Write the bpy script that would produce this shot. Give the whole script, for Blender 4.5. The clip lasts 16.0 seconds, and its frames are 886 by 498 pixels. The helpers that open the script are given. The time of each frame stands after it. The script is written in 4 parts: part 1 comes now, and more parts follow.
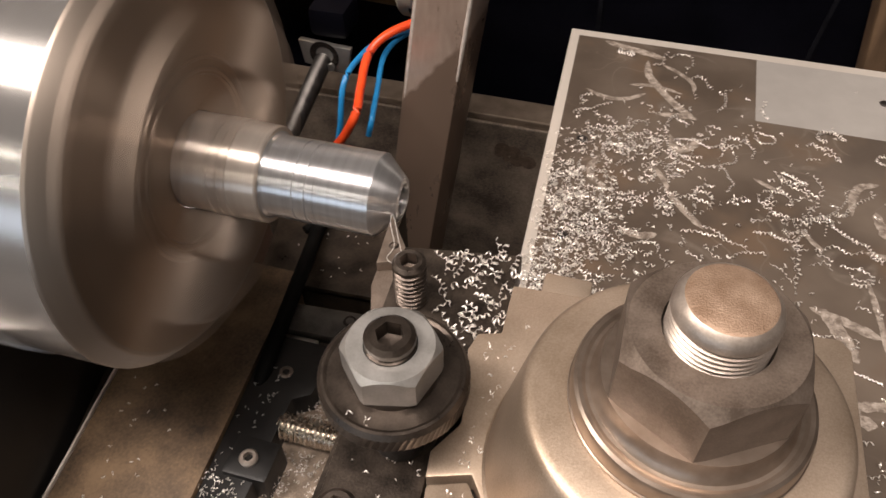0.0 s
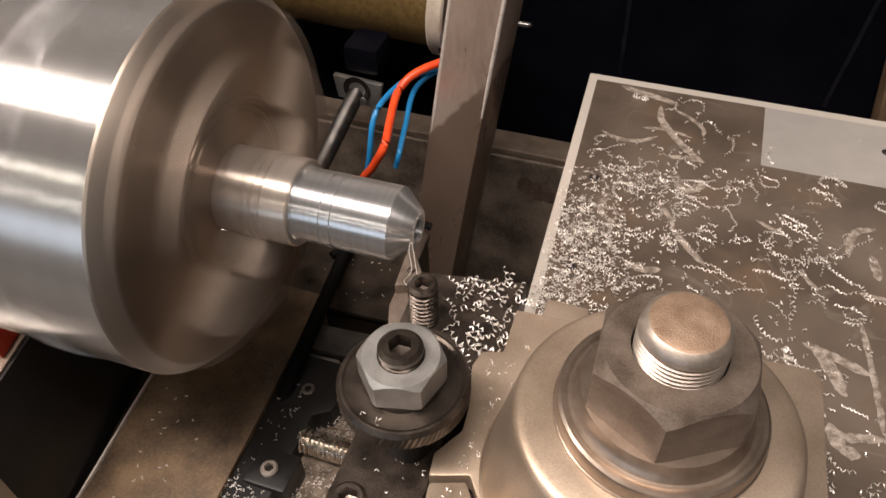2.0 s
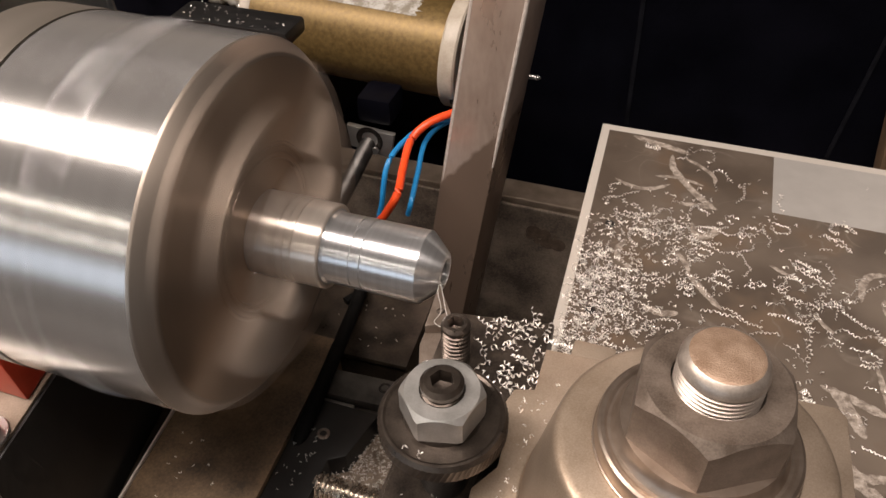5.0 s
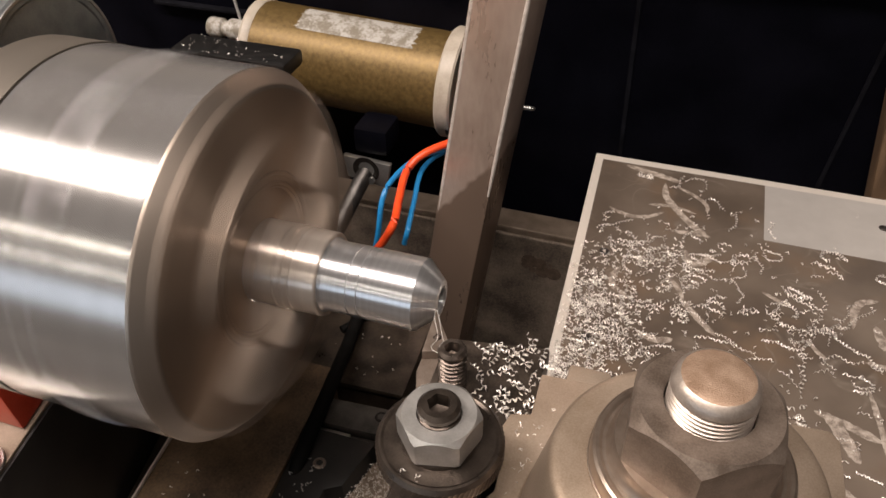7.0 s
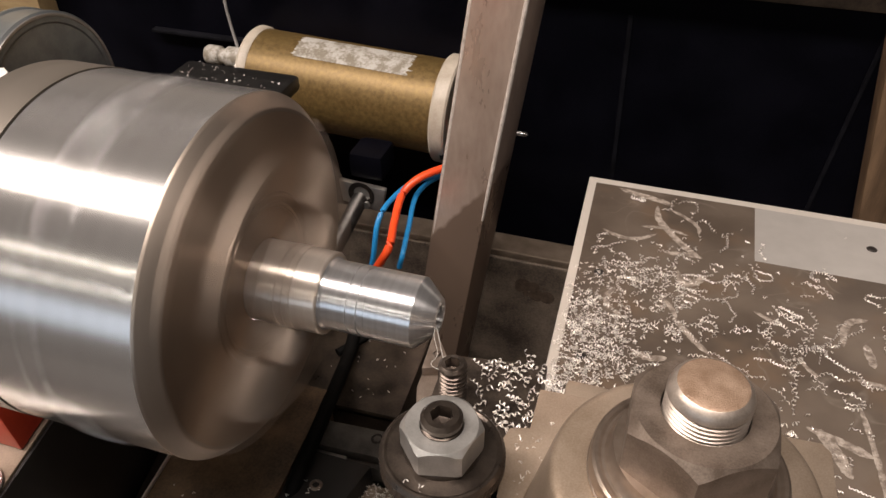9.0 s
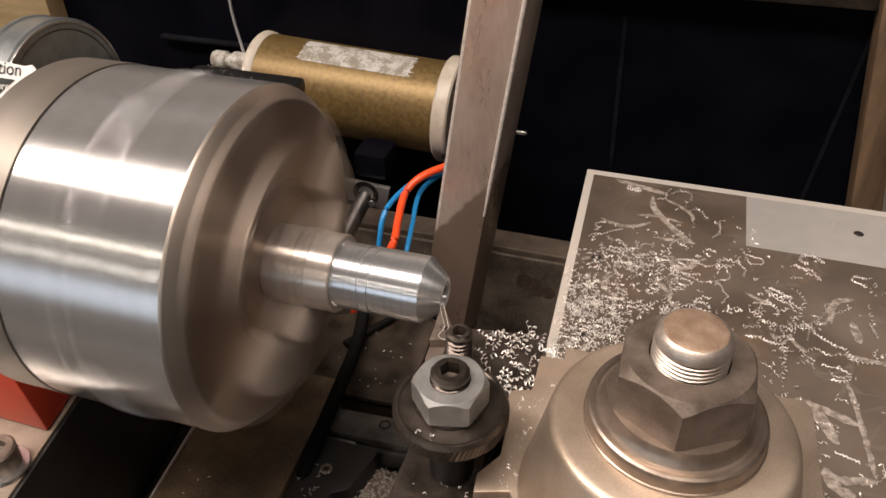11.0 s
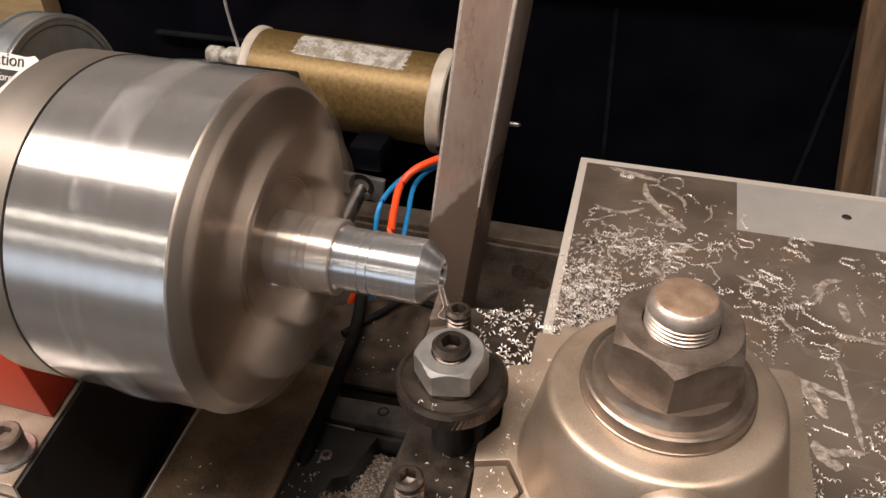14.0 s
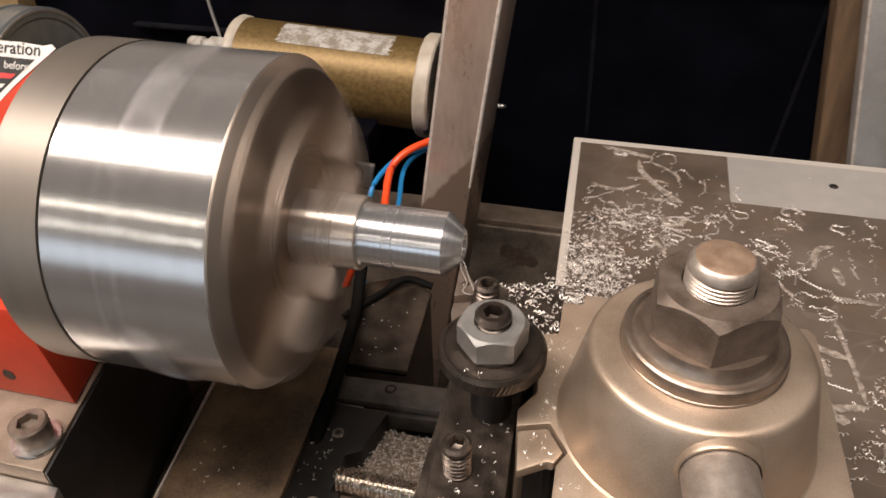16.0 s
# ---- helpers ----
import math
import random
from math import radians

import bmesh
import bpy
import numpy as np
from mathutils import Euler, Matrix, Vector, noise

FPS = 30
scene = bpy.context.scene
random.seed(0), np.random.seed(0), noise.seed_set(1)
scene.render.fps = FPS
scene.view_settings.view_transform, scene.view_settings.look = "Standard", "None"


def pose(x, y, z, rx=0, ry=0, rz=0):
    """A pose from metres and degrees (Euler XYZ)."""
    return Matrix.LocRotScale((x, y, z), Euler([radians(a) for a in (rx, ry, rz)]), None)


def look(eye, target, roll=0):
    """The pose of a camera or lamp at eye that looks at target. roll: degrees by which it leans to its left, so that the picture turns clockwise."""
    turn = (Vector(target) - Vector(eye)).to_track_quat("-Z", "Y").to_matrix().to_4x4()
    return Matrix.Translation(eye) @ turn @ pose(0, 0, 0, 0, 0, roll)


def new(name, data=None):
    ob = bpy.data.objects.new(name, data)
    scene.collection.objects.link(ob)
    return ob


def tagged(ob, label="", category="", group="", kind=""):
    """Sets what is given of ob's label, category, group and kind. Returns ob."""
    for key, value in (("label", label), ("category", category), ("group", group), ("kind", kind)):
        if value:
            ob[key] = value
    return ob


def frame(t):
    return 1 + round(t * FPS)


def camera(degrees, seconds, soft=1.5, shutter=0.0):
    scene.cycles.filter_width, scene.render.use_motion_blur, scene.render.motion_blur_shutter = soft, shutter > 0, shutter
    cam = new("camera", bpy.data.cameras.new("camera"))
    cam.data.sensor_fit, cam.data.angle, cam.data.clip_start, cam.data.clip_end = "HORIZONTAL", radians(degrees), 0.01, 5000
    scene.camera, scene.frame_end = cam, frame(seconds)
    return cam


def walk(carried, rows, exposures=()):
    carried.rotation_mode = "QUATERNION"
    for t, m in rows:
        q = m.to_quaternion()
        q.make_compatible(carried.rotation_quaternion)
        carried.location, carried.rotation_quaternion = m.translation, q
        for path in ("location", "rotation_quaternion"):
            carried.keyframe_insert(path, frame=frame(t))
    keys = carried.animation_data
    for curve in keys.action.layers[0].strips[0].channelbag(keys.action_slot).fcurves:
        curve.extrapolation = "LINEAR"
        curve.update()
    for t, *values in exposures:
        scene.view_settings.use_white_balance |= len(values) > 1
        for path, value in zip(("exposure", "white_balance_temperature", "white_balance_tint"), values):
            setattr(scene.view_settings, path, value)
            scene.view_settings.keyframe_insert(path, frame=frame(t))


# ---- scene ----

PATH = [
    (0, 0.03404, -0.09002, 0.09449, -0.00409, 0.03734, -0.05492, -1.14),
    (0.5, 0.03536, -0.09178, 0.09552, -0.00664, 0.03420, -0.05404, -1.26),
    (1, 0.03717, -0.09493, 0.09881, -0.00656, 0.03178, -0.04962, -1.61),
    (1.5, 0.03855, -0.09715, 0.10171, -0.00659, 0.03168, -0.04446, -1.59),
    (2, 0.03984, -0.09781, 0.10342, -0.00699, 0.03300, -0.04043, -1.47),
    (2.5, 0.03988, -0.09853, 0.10429, -0.00805, 0.03286, -0.03867, -1.62),
    (3, 0.04063, -0.09948, 0.10474, -0.00798, 0.03353, -0.03650, -1.61),
    (3.5, 0.03797, -0.10161, 0.10517, -0.01101, 0.03375, -0.03368, -1.50),
    (4, 0.03542, -0.10342, 0.10548, -0.01350, 0.03366, -0.03169, -1.24),
    (6.5, 0.03746, -0.10279, 0.10560, -0.01263, 0.04015, -0.02502, -1.11),
    (7, 0.03666, -0.10494, 0.10653, -0.01332, 0.03973, -0.02220, -0.93),
    (7.5, 0.03592, -0.10589, 0.10747, -0.01394, 0.04092, -0.01887, -0.67),
    (8, 0.03559, -0.10690, 0.10749, -0.01391, 0.04113, -0.01755, -0.50),
    (10.5, 0.03932, -0.11507, 0.10721, -0.01044, 0.03559, -0.01456, -0.98),
    (11, 0.03955, -0.11980, 0.10871, -0.01062, 0.03091, -0.01282, -1.25),
    (11.5, 0.03979, -0.12442, 0.11092, -0.01043, 0.02665, -0.01016, -1.35),
    (12, 0.04111, -0.12447, 0.11067, -0.00893, 0.02650, -0.01059, -1.42),
    (12.5, 0.04140, -0.12384, 0.10991, -0.00859, 0.02687, -0.01170, -1.58),
    (13, 0.04004, -0.12396, 0.10888, -0.00951, 0.02673, -0.01294, -1.50),
    (13.5, 0.04085, -0.12407, 0.10870, -0.00829, 0.02665, -0.01324, -1.51),
    (14, 0.04046, -0.12492, 0.10874, -0.00812, 0.02583, -0.01338, -1.48),
    (14.5, 0.03955, -0.12698, 0.10839, -0.00844, 0.02383, -0.01389, -1.32),
    (15, 0.03922, -0.12736, 0.10767, -0.00791, 0.02334, -0.01509, -1.32),
    (15.5, 0.03423, -0.13249, 0.10631, -0.01135, 0.01836, -0.01684, -1.54),
    (16, 0.03065, -0.13527, 0.10958, -0.00938, 0.01611, -0.01484, -1.67),
]
# carriage travel: seconds, x and y in millimetres
TRAVEL = [
    (0, -1.153, -0.669),
    (0.5, -0.911, -0.499),
    (1, -0.745, -0.439),
    (1.5, -0.680, -0.460),
    (2, -0.635, -0.481),
    (2.5, -0.589, -0.473),
    (3, -0.574, -0.438),
    (3.5, -0.566, -0.381),
    (4, -0.521, -0.306),
    (6.5, -0.494, -0.187),
    (7, -0.499, -0.041),
    (7.5, -0.443, 0.050),
    (8, -0.348, 0.027),
    (10.5, -0.258, -0.029),
    (11, -0.153, -0.037),
    (11.5, -0.066, -0.050),
    (12, -0.024, -0.048),
    (12.5, -0.013, -0.006),
    (13, 0.008, 0.035),
    (13.5, 0.052, 0.083),
    (14, 0.063, 0.159),
    (14.5, 0.086, 0.187),
    (15, 0.187, 0.068),
    (15.5, 0.226, -0.626),
    (16, 0.116, -2.479),
]
cam = camera(60.05, 16.0, soft=1.5, shutter=0.85)
walk(cam, [(t, look((x, y, z), (u, v, w), roll)) for t, x, y, z, u, v, w, roll in PATH],
     exposures=[(0.0, 0.0), (16.0, 0.0)])

# ---------------------------------------------------------------- light
world = bpy.data.worlds.new("room_air")
scene.world = world
world.use_nodes = True
world.node_tree.nodes["Background"].inputs[0].default_value = (0.55, 0.5, 0.45, 1)
world.node_tree.nodes["Background"].inputs[1].default_value = 0.02


def lamp(name, eye, target, sx, sy, watts, colour):
    data = bpy.data.lights.new(name, "AREA")
    data.shape, data.size, data.size_y, data.energy, data.color = "RECTANGLE", sx, sy, watts, colour
    ob = new(name, data)
    ob.matrix_world = look(eye, target)
    return ob


lamp("ceiling_panel_light", (-0.47, -0.30, 0.95), (-0.47, -0.02, 0), 1.66, 0.20, 31.0, (1.0, 0.875, 0.80))
lamp("shelf_tube_light", (-0.55, -0.66, 0.415), (-0.50, 0, 0), 1.7, 0.009, 0.95, (1.0, 0.92, 0.82))
lamp("bench_tube_light", (-0.55, -0.78, 0.27), (-0.50, 0, 0), 1.7, 0.008, 0.68, (1.0, 0.95, 0.88))
lamp("window_light", (-0.55, -0.95, 0.02), (-0.45, 0, 0), 1.6, 0.24, 1.6, (0.72, 0.84, 1.0))
lamp("far_tube_light", (-0.75, 0.80, 1.00), (-0.10, 0, 0), 1.5, 0.010, 0.35, (1.0, 0.93, 0.85))


# ---------------------------------------------------------------- materials
def material(name, dark, light, rough=(0.3, 0.5), metal=0.0, size=6.0, fine=0.5, bump=0.15, turned=False, stretch=(1, 1, 1),
             low=0.35, high=0.65, specular=0.5, aniso=0.0):
    """Two scales of noise, sizes in millimetres, mix two colours, the roughness and a fine relief."""
    m = bpy.data.materials.new(name)
    m.use_nodes = True
    nt = m.node_tree
    n, l = nt.nodes, nt.links
    b = n["Principled BSDF"]
    co = n.new("ShaderNodeTexCoord")
    mp = n.new("ShaderNodeMapping")
    mp.inputs["Scale"].default_value = [1000 * s for s in stretch]
    l.new(co.outputs["Object"], mp.inputs["Vector"])
    big = n.new("ShaderNodeTexNoise")
    big.inputs["Scale"].default_value, big.inputs["Detail"].default_value = 1 / size, 5
    l.new(mp.outputs[0], big.inputs["Vector"])
    small = n.new("ShaderNodeTexNoise")
    small.inputs["Scale"].default_value, small.inputs["Detail"].default_value = 1 / fine, 3
    l.new(mp.outputs[0], small.inputs["Vector"])
    mix = n.new("ShaderNodeMix")
    mix.inputs[0].default_value = 0.3
    l.new(big.outputs["Fac"], mix.inputs[2]), l.new(small.outputs["Fac"], mix.inputs[3])
    ramp = n.new("ShaderNodeValToRGB")
    ramp.color_ramp.elements[0].position, ramp.color_ramp.elements[1].position = low, high
    ramp.color_ramp.elements[0].color, ramp.color_ramp.elements[1].color = (*dark, 1), (*light, 1)
    l.new(mix.outputs[0], ramp.inputs[0]), l.new(ramp.outputs[0], b.inputs["Base Color"])
    rr = n.new("ShaderNodeMapRange")
    rr.inputs["From Min"].default_value, rr.inputs["From Max"].default_value = 0.3, 0.7
    rr.inputs["To Min"].default_value, rr.inputs["To Max"].default_value = rough
    l.new(mix.outputs[0], rr.inputs["Value"]), l.new(rr.outputs[0], b.inputs["Roughness"])
    bp = n.new("ShaderNodeBump")
    bp.inputs["Strength"].default_value, bp.inputs["Distance"].default_value = bump, 0.0002
    l.new(small.outputs["Fac"], bp.inputs["Height"]), l.new(bp.outputs[0], b.inputs["Normal"])
    b.inputs["Metallic"].default_value = metal
    b.inputs["Specular IOR Level"].default_value = specular
    if turned:
        tn = n.new("ShaderNodeTangent")
        tn.direction_type, tn.axis = "RADIAL", "X"
        l.new(tn.outputs[0], b.inputs["Tangent"])
        b.inputs["Anisotropic"].default_value, b.inputs["Anisotropic Rotation"].default_value = aniso, 0.25
    return m


STEEL_TURNED = material("turned_steel", (0.545, 0.525, 0.505), (0.595, 0.575, 0.555), (0.235, 0.245), 0.83, 2.5, 0.25, 0.012, True, (1, 0.04, 0.04), aniso=0.9)
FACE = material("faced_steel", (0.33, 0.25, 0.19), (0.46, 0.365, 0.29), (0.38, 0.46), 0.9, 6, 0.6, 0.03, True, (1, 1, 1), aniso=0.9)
ALU = material("bright_aluminium", (0.70, 0.695, 0.70), (0.82, 0.82, 0.825), (0.27, 0.33), 0.88, 0.9, 0.22, 0.012, True, (1, 0.03, 0.03), aniso=0.85)
BACK = material("dull_back_plate", (0.21, 0.185, 0.155), (0.28, 0.245, 0.21), (0.42, 0.5), 0.75, 6, 0.4, 0.04, stretch=(1, 0.2, 0.2))
RIM = material("chamfered_rim_steel", (0.34, 0.285, 0.24), (0.42, 0.36, 0.305), (0.36, 0.44), 0.9, 3, 0.3, 0.05, stretch=(1, 0.1, 0.1))
STOCK = material("drawn_bar", (0.72, 0.63, 0.55), (0.84, 0.755, 0.67), (0.30, 0.36), 0.75, 2.0, 0.4, 0.012, True, (1, 0.1, 0.1), aniso=0.9)
JAW = material("jaw_steel", (0.25, 0.20, 0.16), (0.36, 0.295, 0.245), (0.52, 0.66), 0.9, 8, 0.6, 0.08)
SMEAR = material("wiped_smear", (0.17, 0.135, 0.108), (0.47, 0.405, 0.345), (0.4, 0.55), 0.3, 1.6, 0.35, 0.2, low=0.40, high=0.62)
BLACK = material("black_oxide", (0.005, 0.005, 0.005), (0.013, 0.0115, 0.0105), (0.36, 0.5), 0.1, 5, 0.4, 0.2)
HOLDER = material("oiled_black_steel", (0.018, 0.014, 0.011), (0.085, 0.066, 0.052), (0.28, 0.45), 0.55, 4, 0.35, 0.3)
POST = material("satin_post_steel", (0.37, 0.28, 0.20), (0.58, 0.465, 0.365), (0.33, 0.5), 0.75, 13, 0.25, 0.12)
# pale colour that stands for the highlights along edges
EDGE = material("pale_edge_steel", (0.58, 0.51, 0.45), (0.80, 0.73, 0.66), (0.25, 0.4), 0.3, 3, 0.4, 0.1)
STUD = material("bare_stud_steel", (0.46, 0.385, 0.325), (0.62, 0.545, 0.475), (0.36, 0.48), 0.8, 2, 0.25, 0.1)
FLANGE = material("worn_flange_steel", (0.27, 0.21, 0.165), (0.41, 0.335, 0.275), (0.28, 0.38), 0.85, 9, 1.2, 0.02)
ROD = material("grey_rod_steel", (0.035, 0.032, 0.03), (0.085, 0.08, 0.074), (0.36, 0.46), 0.8, 4, 0.4, 0.05)
DUST = material("swarf_dust", (0.16, 0.12, 0.088), (0.40, 0.32, 0.25), (0.5, 0.7), 0.2, 4, 0.5, 0.4)
OILED = material("oil_browned_housing", (0.012, 0.009, 0.0065), (0.055, 0.041, 0.030), (0.26, 0.42), 0.3, 9, 0.8, 0.15)
NUT = material("worn_nut_steel", (0.125, 0.094, 0.072), (0.25, 0.20, 0.163), (0.40, 0.54), 0.65, 4, 0.25, 0.05)
SATIN = material("satin_nut", (0.40, 0.385, 0.36), (0.54, 0.525, 0.50), (0.36, 0.46), 0.85, 3, 0.3, 0.04)
ZINC = material("zinc_plated", (0.50, 0.49, 0.47), (0.68, 0.67, 0.64), (0.24, 0.36), 0.95, 3, 0.3, 0.12)
BOLT = material("bare_bolt", (0.52, 0.46, 0.40), (0.70, 0.64, 0.57), (0.2, 0.32), 1, 2, 0.2, 0.12)
BOLT_TOP = material("rusty_bolt_end", (0.27, 0.175, 0.115), (0.42, 0.30, 0.215), (0.42, 0.6), 0.55, 2.2, 0.2, 0.35)
KNURL = material("knurled_dark_steel", (0.050, 0.040, 0.033), (0.095, 0.076, 0.062), (0.26, 0.38), 0.8, 3, 0.3, 0.12)
SCREW = material("dull_screw_steel", (0.085, 0.068, 0.056), (0.20, 0.165, 0.14), (0.25, 0.4), 0.9, 1.5, 0.2, 0.15)
# near-black, so the shade inside holes and sockets is in the colour
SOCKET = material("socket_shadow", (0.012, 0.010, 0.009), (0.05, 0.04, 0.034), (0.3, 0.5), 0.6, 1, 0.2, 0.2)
TUBE = material("brown_mill_tube", (0.36, 0.265, 0.21), (0.52, 0.41, 0.34), (0.24, 0.36), 0.5, 14, 2.5, 0.03, stretch=(1, 1, 0.35))


def darken_below(m, z0, x0, slope):
    """Darkens the part of a material below a slanting, uneven line."""
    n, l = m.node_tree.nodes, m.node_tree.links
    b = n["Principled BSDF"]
    undarkened = b.inputs["Base Color"].links[0].from_socket
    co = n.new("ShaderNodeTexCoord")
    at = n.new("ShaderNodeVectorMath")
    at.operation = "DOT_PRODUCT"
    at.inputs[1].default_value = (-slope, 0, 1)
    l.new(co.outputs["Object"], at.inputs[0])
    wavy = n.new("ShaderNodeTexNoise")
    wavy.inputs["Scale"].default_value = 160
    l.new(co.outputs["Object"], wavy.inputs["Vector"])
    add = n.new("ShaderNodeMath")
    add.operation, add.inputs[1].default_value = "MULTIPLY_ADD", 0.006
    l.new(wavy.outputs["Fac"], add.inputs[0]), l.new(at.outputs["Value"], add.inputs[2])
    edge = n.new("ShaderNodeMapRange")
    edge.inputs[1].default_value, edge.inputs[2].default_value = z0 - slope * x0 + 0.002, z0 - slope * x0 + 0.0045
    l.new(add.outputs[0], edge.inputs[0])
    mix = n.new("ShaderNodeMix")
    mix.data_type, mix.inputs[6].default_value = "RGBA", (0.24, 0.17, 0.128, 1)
    l.new(edge.outputs[0], mix.inputs[0]), l.new(undarkened, mix.inputs[7]), l.new(mix.outputs[2], b.inputs["Base Color"])


darken_below(TUBE, -0.079, -0.033, 1.25)
GOLD = material("gold_lacquer", (0.115, 0.072, 0.024), (0.20, 0.132, 0.048), (0.36, 0.52), 0.5, 2.2, 0.5, 0.15)
CREAM = material("cream_plastic", (0.36, 0.31, 0.245), (0.48, 0.425, 0.35), (0.4, 0.55), 0, 6, 0.8, 0.08)
PAPER = material("torn_label", (0.20, 0.175, 0.135), (0.40, 0.38, 0.345), (0.4, 0.6), 0, 6.0, 1.5, 0.3, low=0.42, high=0.58)
RED = material("red_enamel", (0.44, 0.034, 0.012), (0.55, 0.052, 0.02), (0.28, 0.4), 0, 12, 0.9, 0.1)
WIRE_RED = material("red_insulation", (0.72, 0.06, 0.012), (0.85, 0.09, 0.02), (0.3, 0.4), 0, 6, 1, 0.03)
WIRE_BLUE = material("blue_insulation", (0.012, 0.17, 0.42), (0.02, 0.25, 0.56), (0.3, 0.4), 0, 6, 1, 0.03)
RUBBER = material("black_cable", (0.003, 0.003, 0.003), (0.007, 0.0065, 0.006), (0.55, 0.7), 0, 6, 1, 0.05, specular=0.06)
PANEL = material("black_panel", (0.0012, 0.0012, 0.0024), (0.0036, 0.0036, 0.0062), (0.34, 0.5), 0, 30, 2, 0.05, specular=0.06)
SCRATCH = material("grey_scratch", (0.003, 0.003, 0.004), (0.009, 0.009, 0.012), (0.5, 0.6), 0, 9, 1, 0.05, specular=0.1)
GIB = material("dull_gib_steel", (0.055, 0.050, 0.045), (0.13, 0.118, 0.105), (0.35, 0.5), 0.5, 6, 0.5, 0.15)
BED = material("oily_brown_bed", (0.045, 0.029, 0.017), (0.20, 0.131, 0.074), (0.5, 0.68), 0.05, 14, 0.8, 0.2)
FLOORPAN = material("rusty_pan_steel", (0.07, 0.055, 0.045), (0.26, 0.21, 0.165), (0.32, 0.55), 0.4, 16, 1.0, 0.2, stretch=(1, 0.5, 1))
BASE = material("ground_base_steel", (0.18, 0.135, 0.098), (0.31, 0.245, 0.19), (0.35, 0.5), 0.6, 9, 0.5, 0.2)
BARE = material("bare_aluminium", (0.50, 0.48, 0.45), (0.64, 0.62, 0.59), (0.3, 0.42), 0.9, 8, 0.4, 0.12)
WOOD = material("brown_wood", (0.075, 0.045, 0.024), (0.15, 0.092, 0.05), (0.5, 0.65), 0, 5, 0.7, 0.2, stretch=(1, 1, 0.12))
BENCHTOP = material("dark_bench_wood", (0.022, 0.016, 0.011), (0.05, 0.036, 0.025), (0.5, 0.7), 0, 40, 3, 0.2, stretch=(0.15, 1, 1))
TAN = material("tan_board_wood", (0.26, 0.18, 0.085), (0.40, 0.29, 0.15), (0.5, 0.65), 0, 7, 0.8, 0.15, stretch=(0.2, 1, 1))
GREYMETAL = material("grey_sheet", (0.40, 0.39, 0.375), (0.54, 0.53, 0.51), (0.35, 0.5), 0.5, 14, 0.7, 0.1)
CHIP = material("aluminium_swarf", (0.80, 0.745, 0.68), (0.95, 0.91, 0.86), (0.26, 0.42), 0.6, 1, 0.2, 0.1)
PULLEY = material("grey_pulley", (0.25, 0.27, 0.275), (0.36, 0.38, 0.38), (0.28, 0.42), 0.75, 8, 0.5, 0.1)
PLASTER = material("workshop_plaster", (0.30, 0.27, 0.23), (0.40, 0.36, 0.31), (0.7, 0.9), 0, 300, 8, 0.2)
# darker than the plaster, to keep reflections in the metal dim
DARKWALL = material("dark_unseen_shell", (0.075, 0.06, 0.05), (0.13, 0.105, 0.085), (0.6, 0.8), 0, 300, 8, 0.2)
WHITE = material("white_sticker", (0.62, 0.58, 0.53), (0.74, 0.71, 0.66), (0.4, 0.5), 0, 8, 0.8, 0.05)
INK = material("black_ink", (0.012, 0.011, 0.010), (0.03, 0.028, 0.026), (0.4, 0.55), 0, 5, 0.8, 0.05)
REDINK = material("red_ink", (0.45, 0.03, 0.03), (0.6, 0.06, 0.05), (0.4, 0.55), 0, 5, 0.8, 0.05)
RUSTSTAIN = material("rust_stain", (0.06, 0.044, 0.033), (0.15, 0.108, 0.078), (0.4, 0.6), 0.3, 3, 0.8, 0.2)


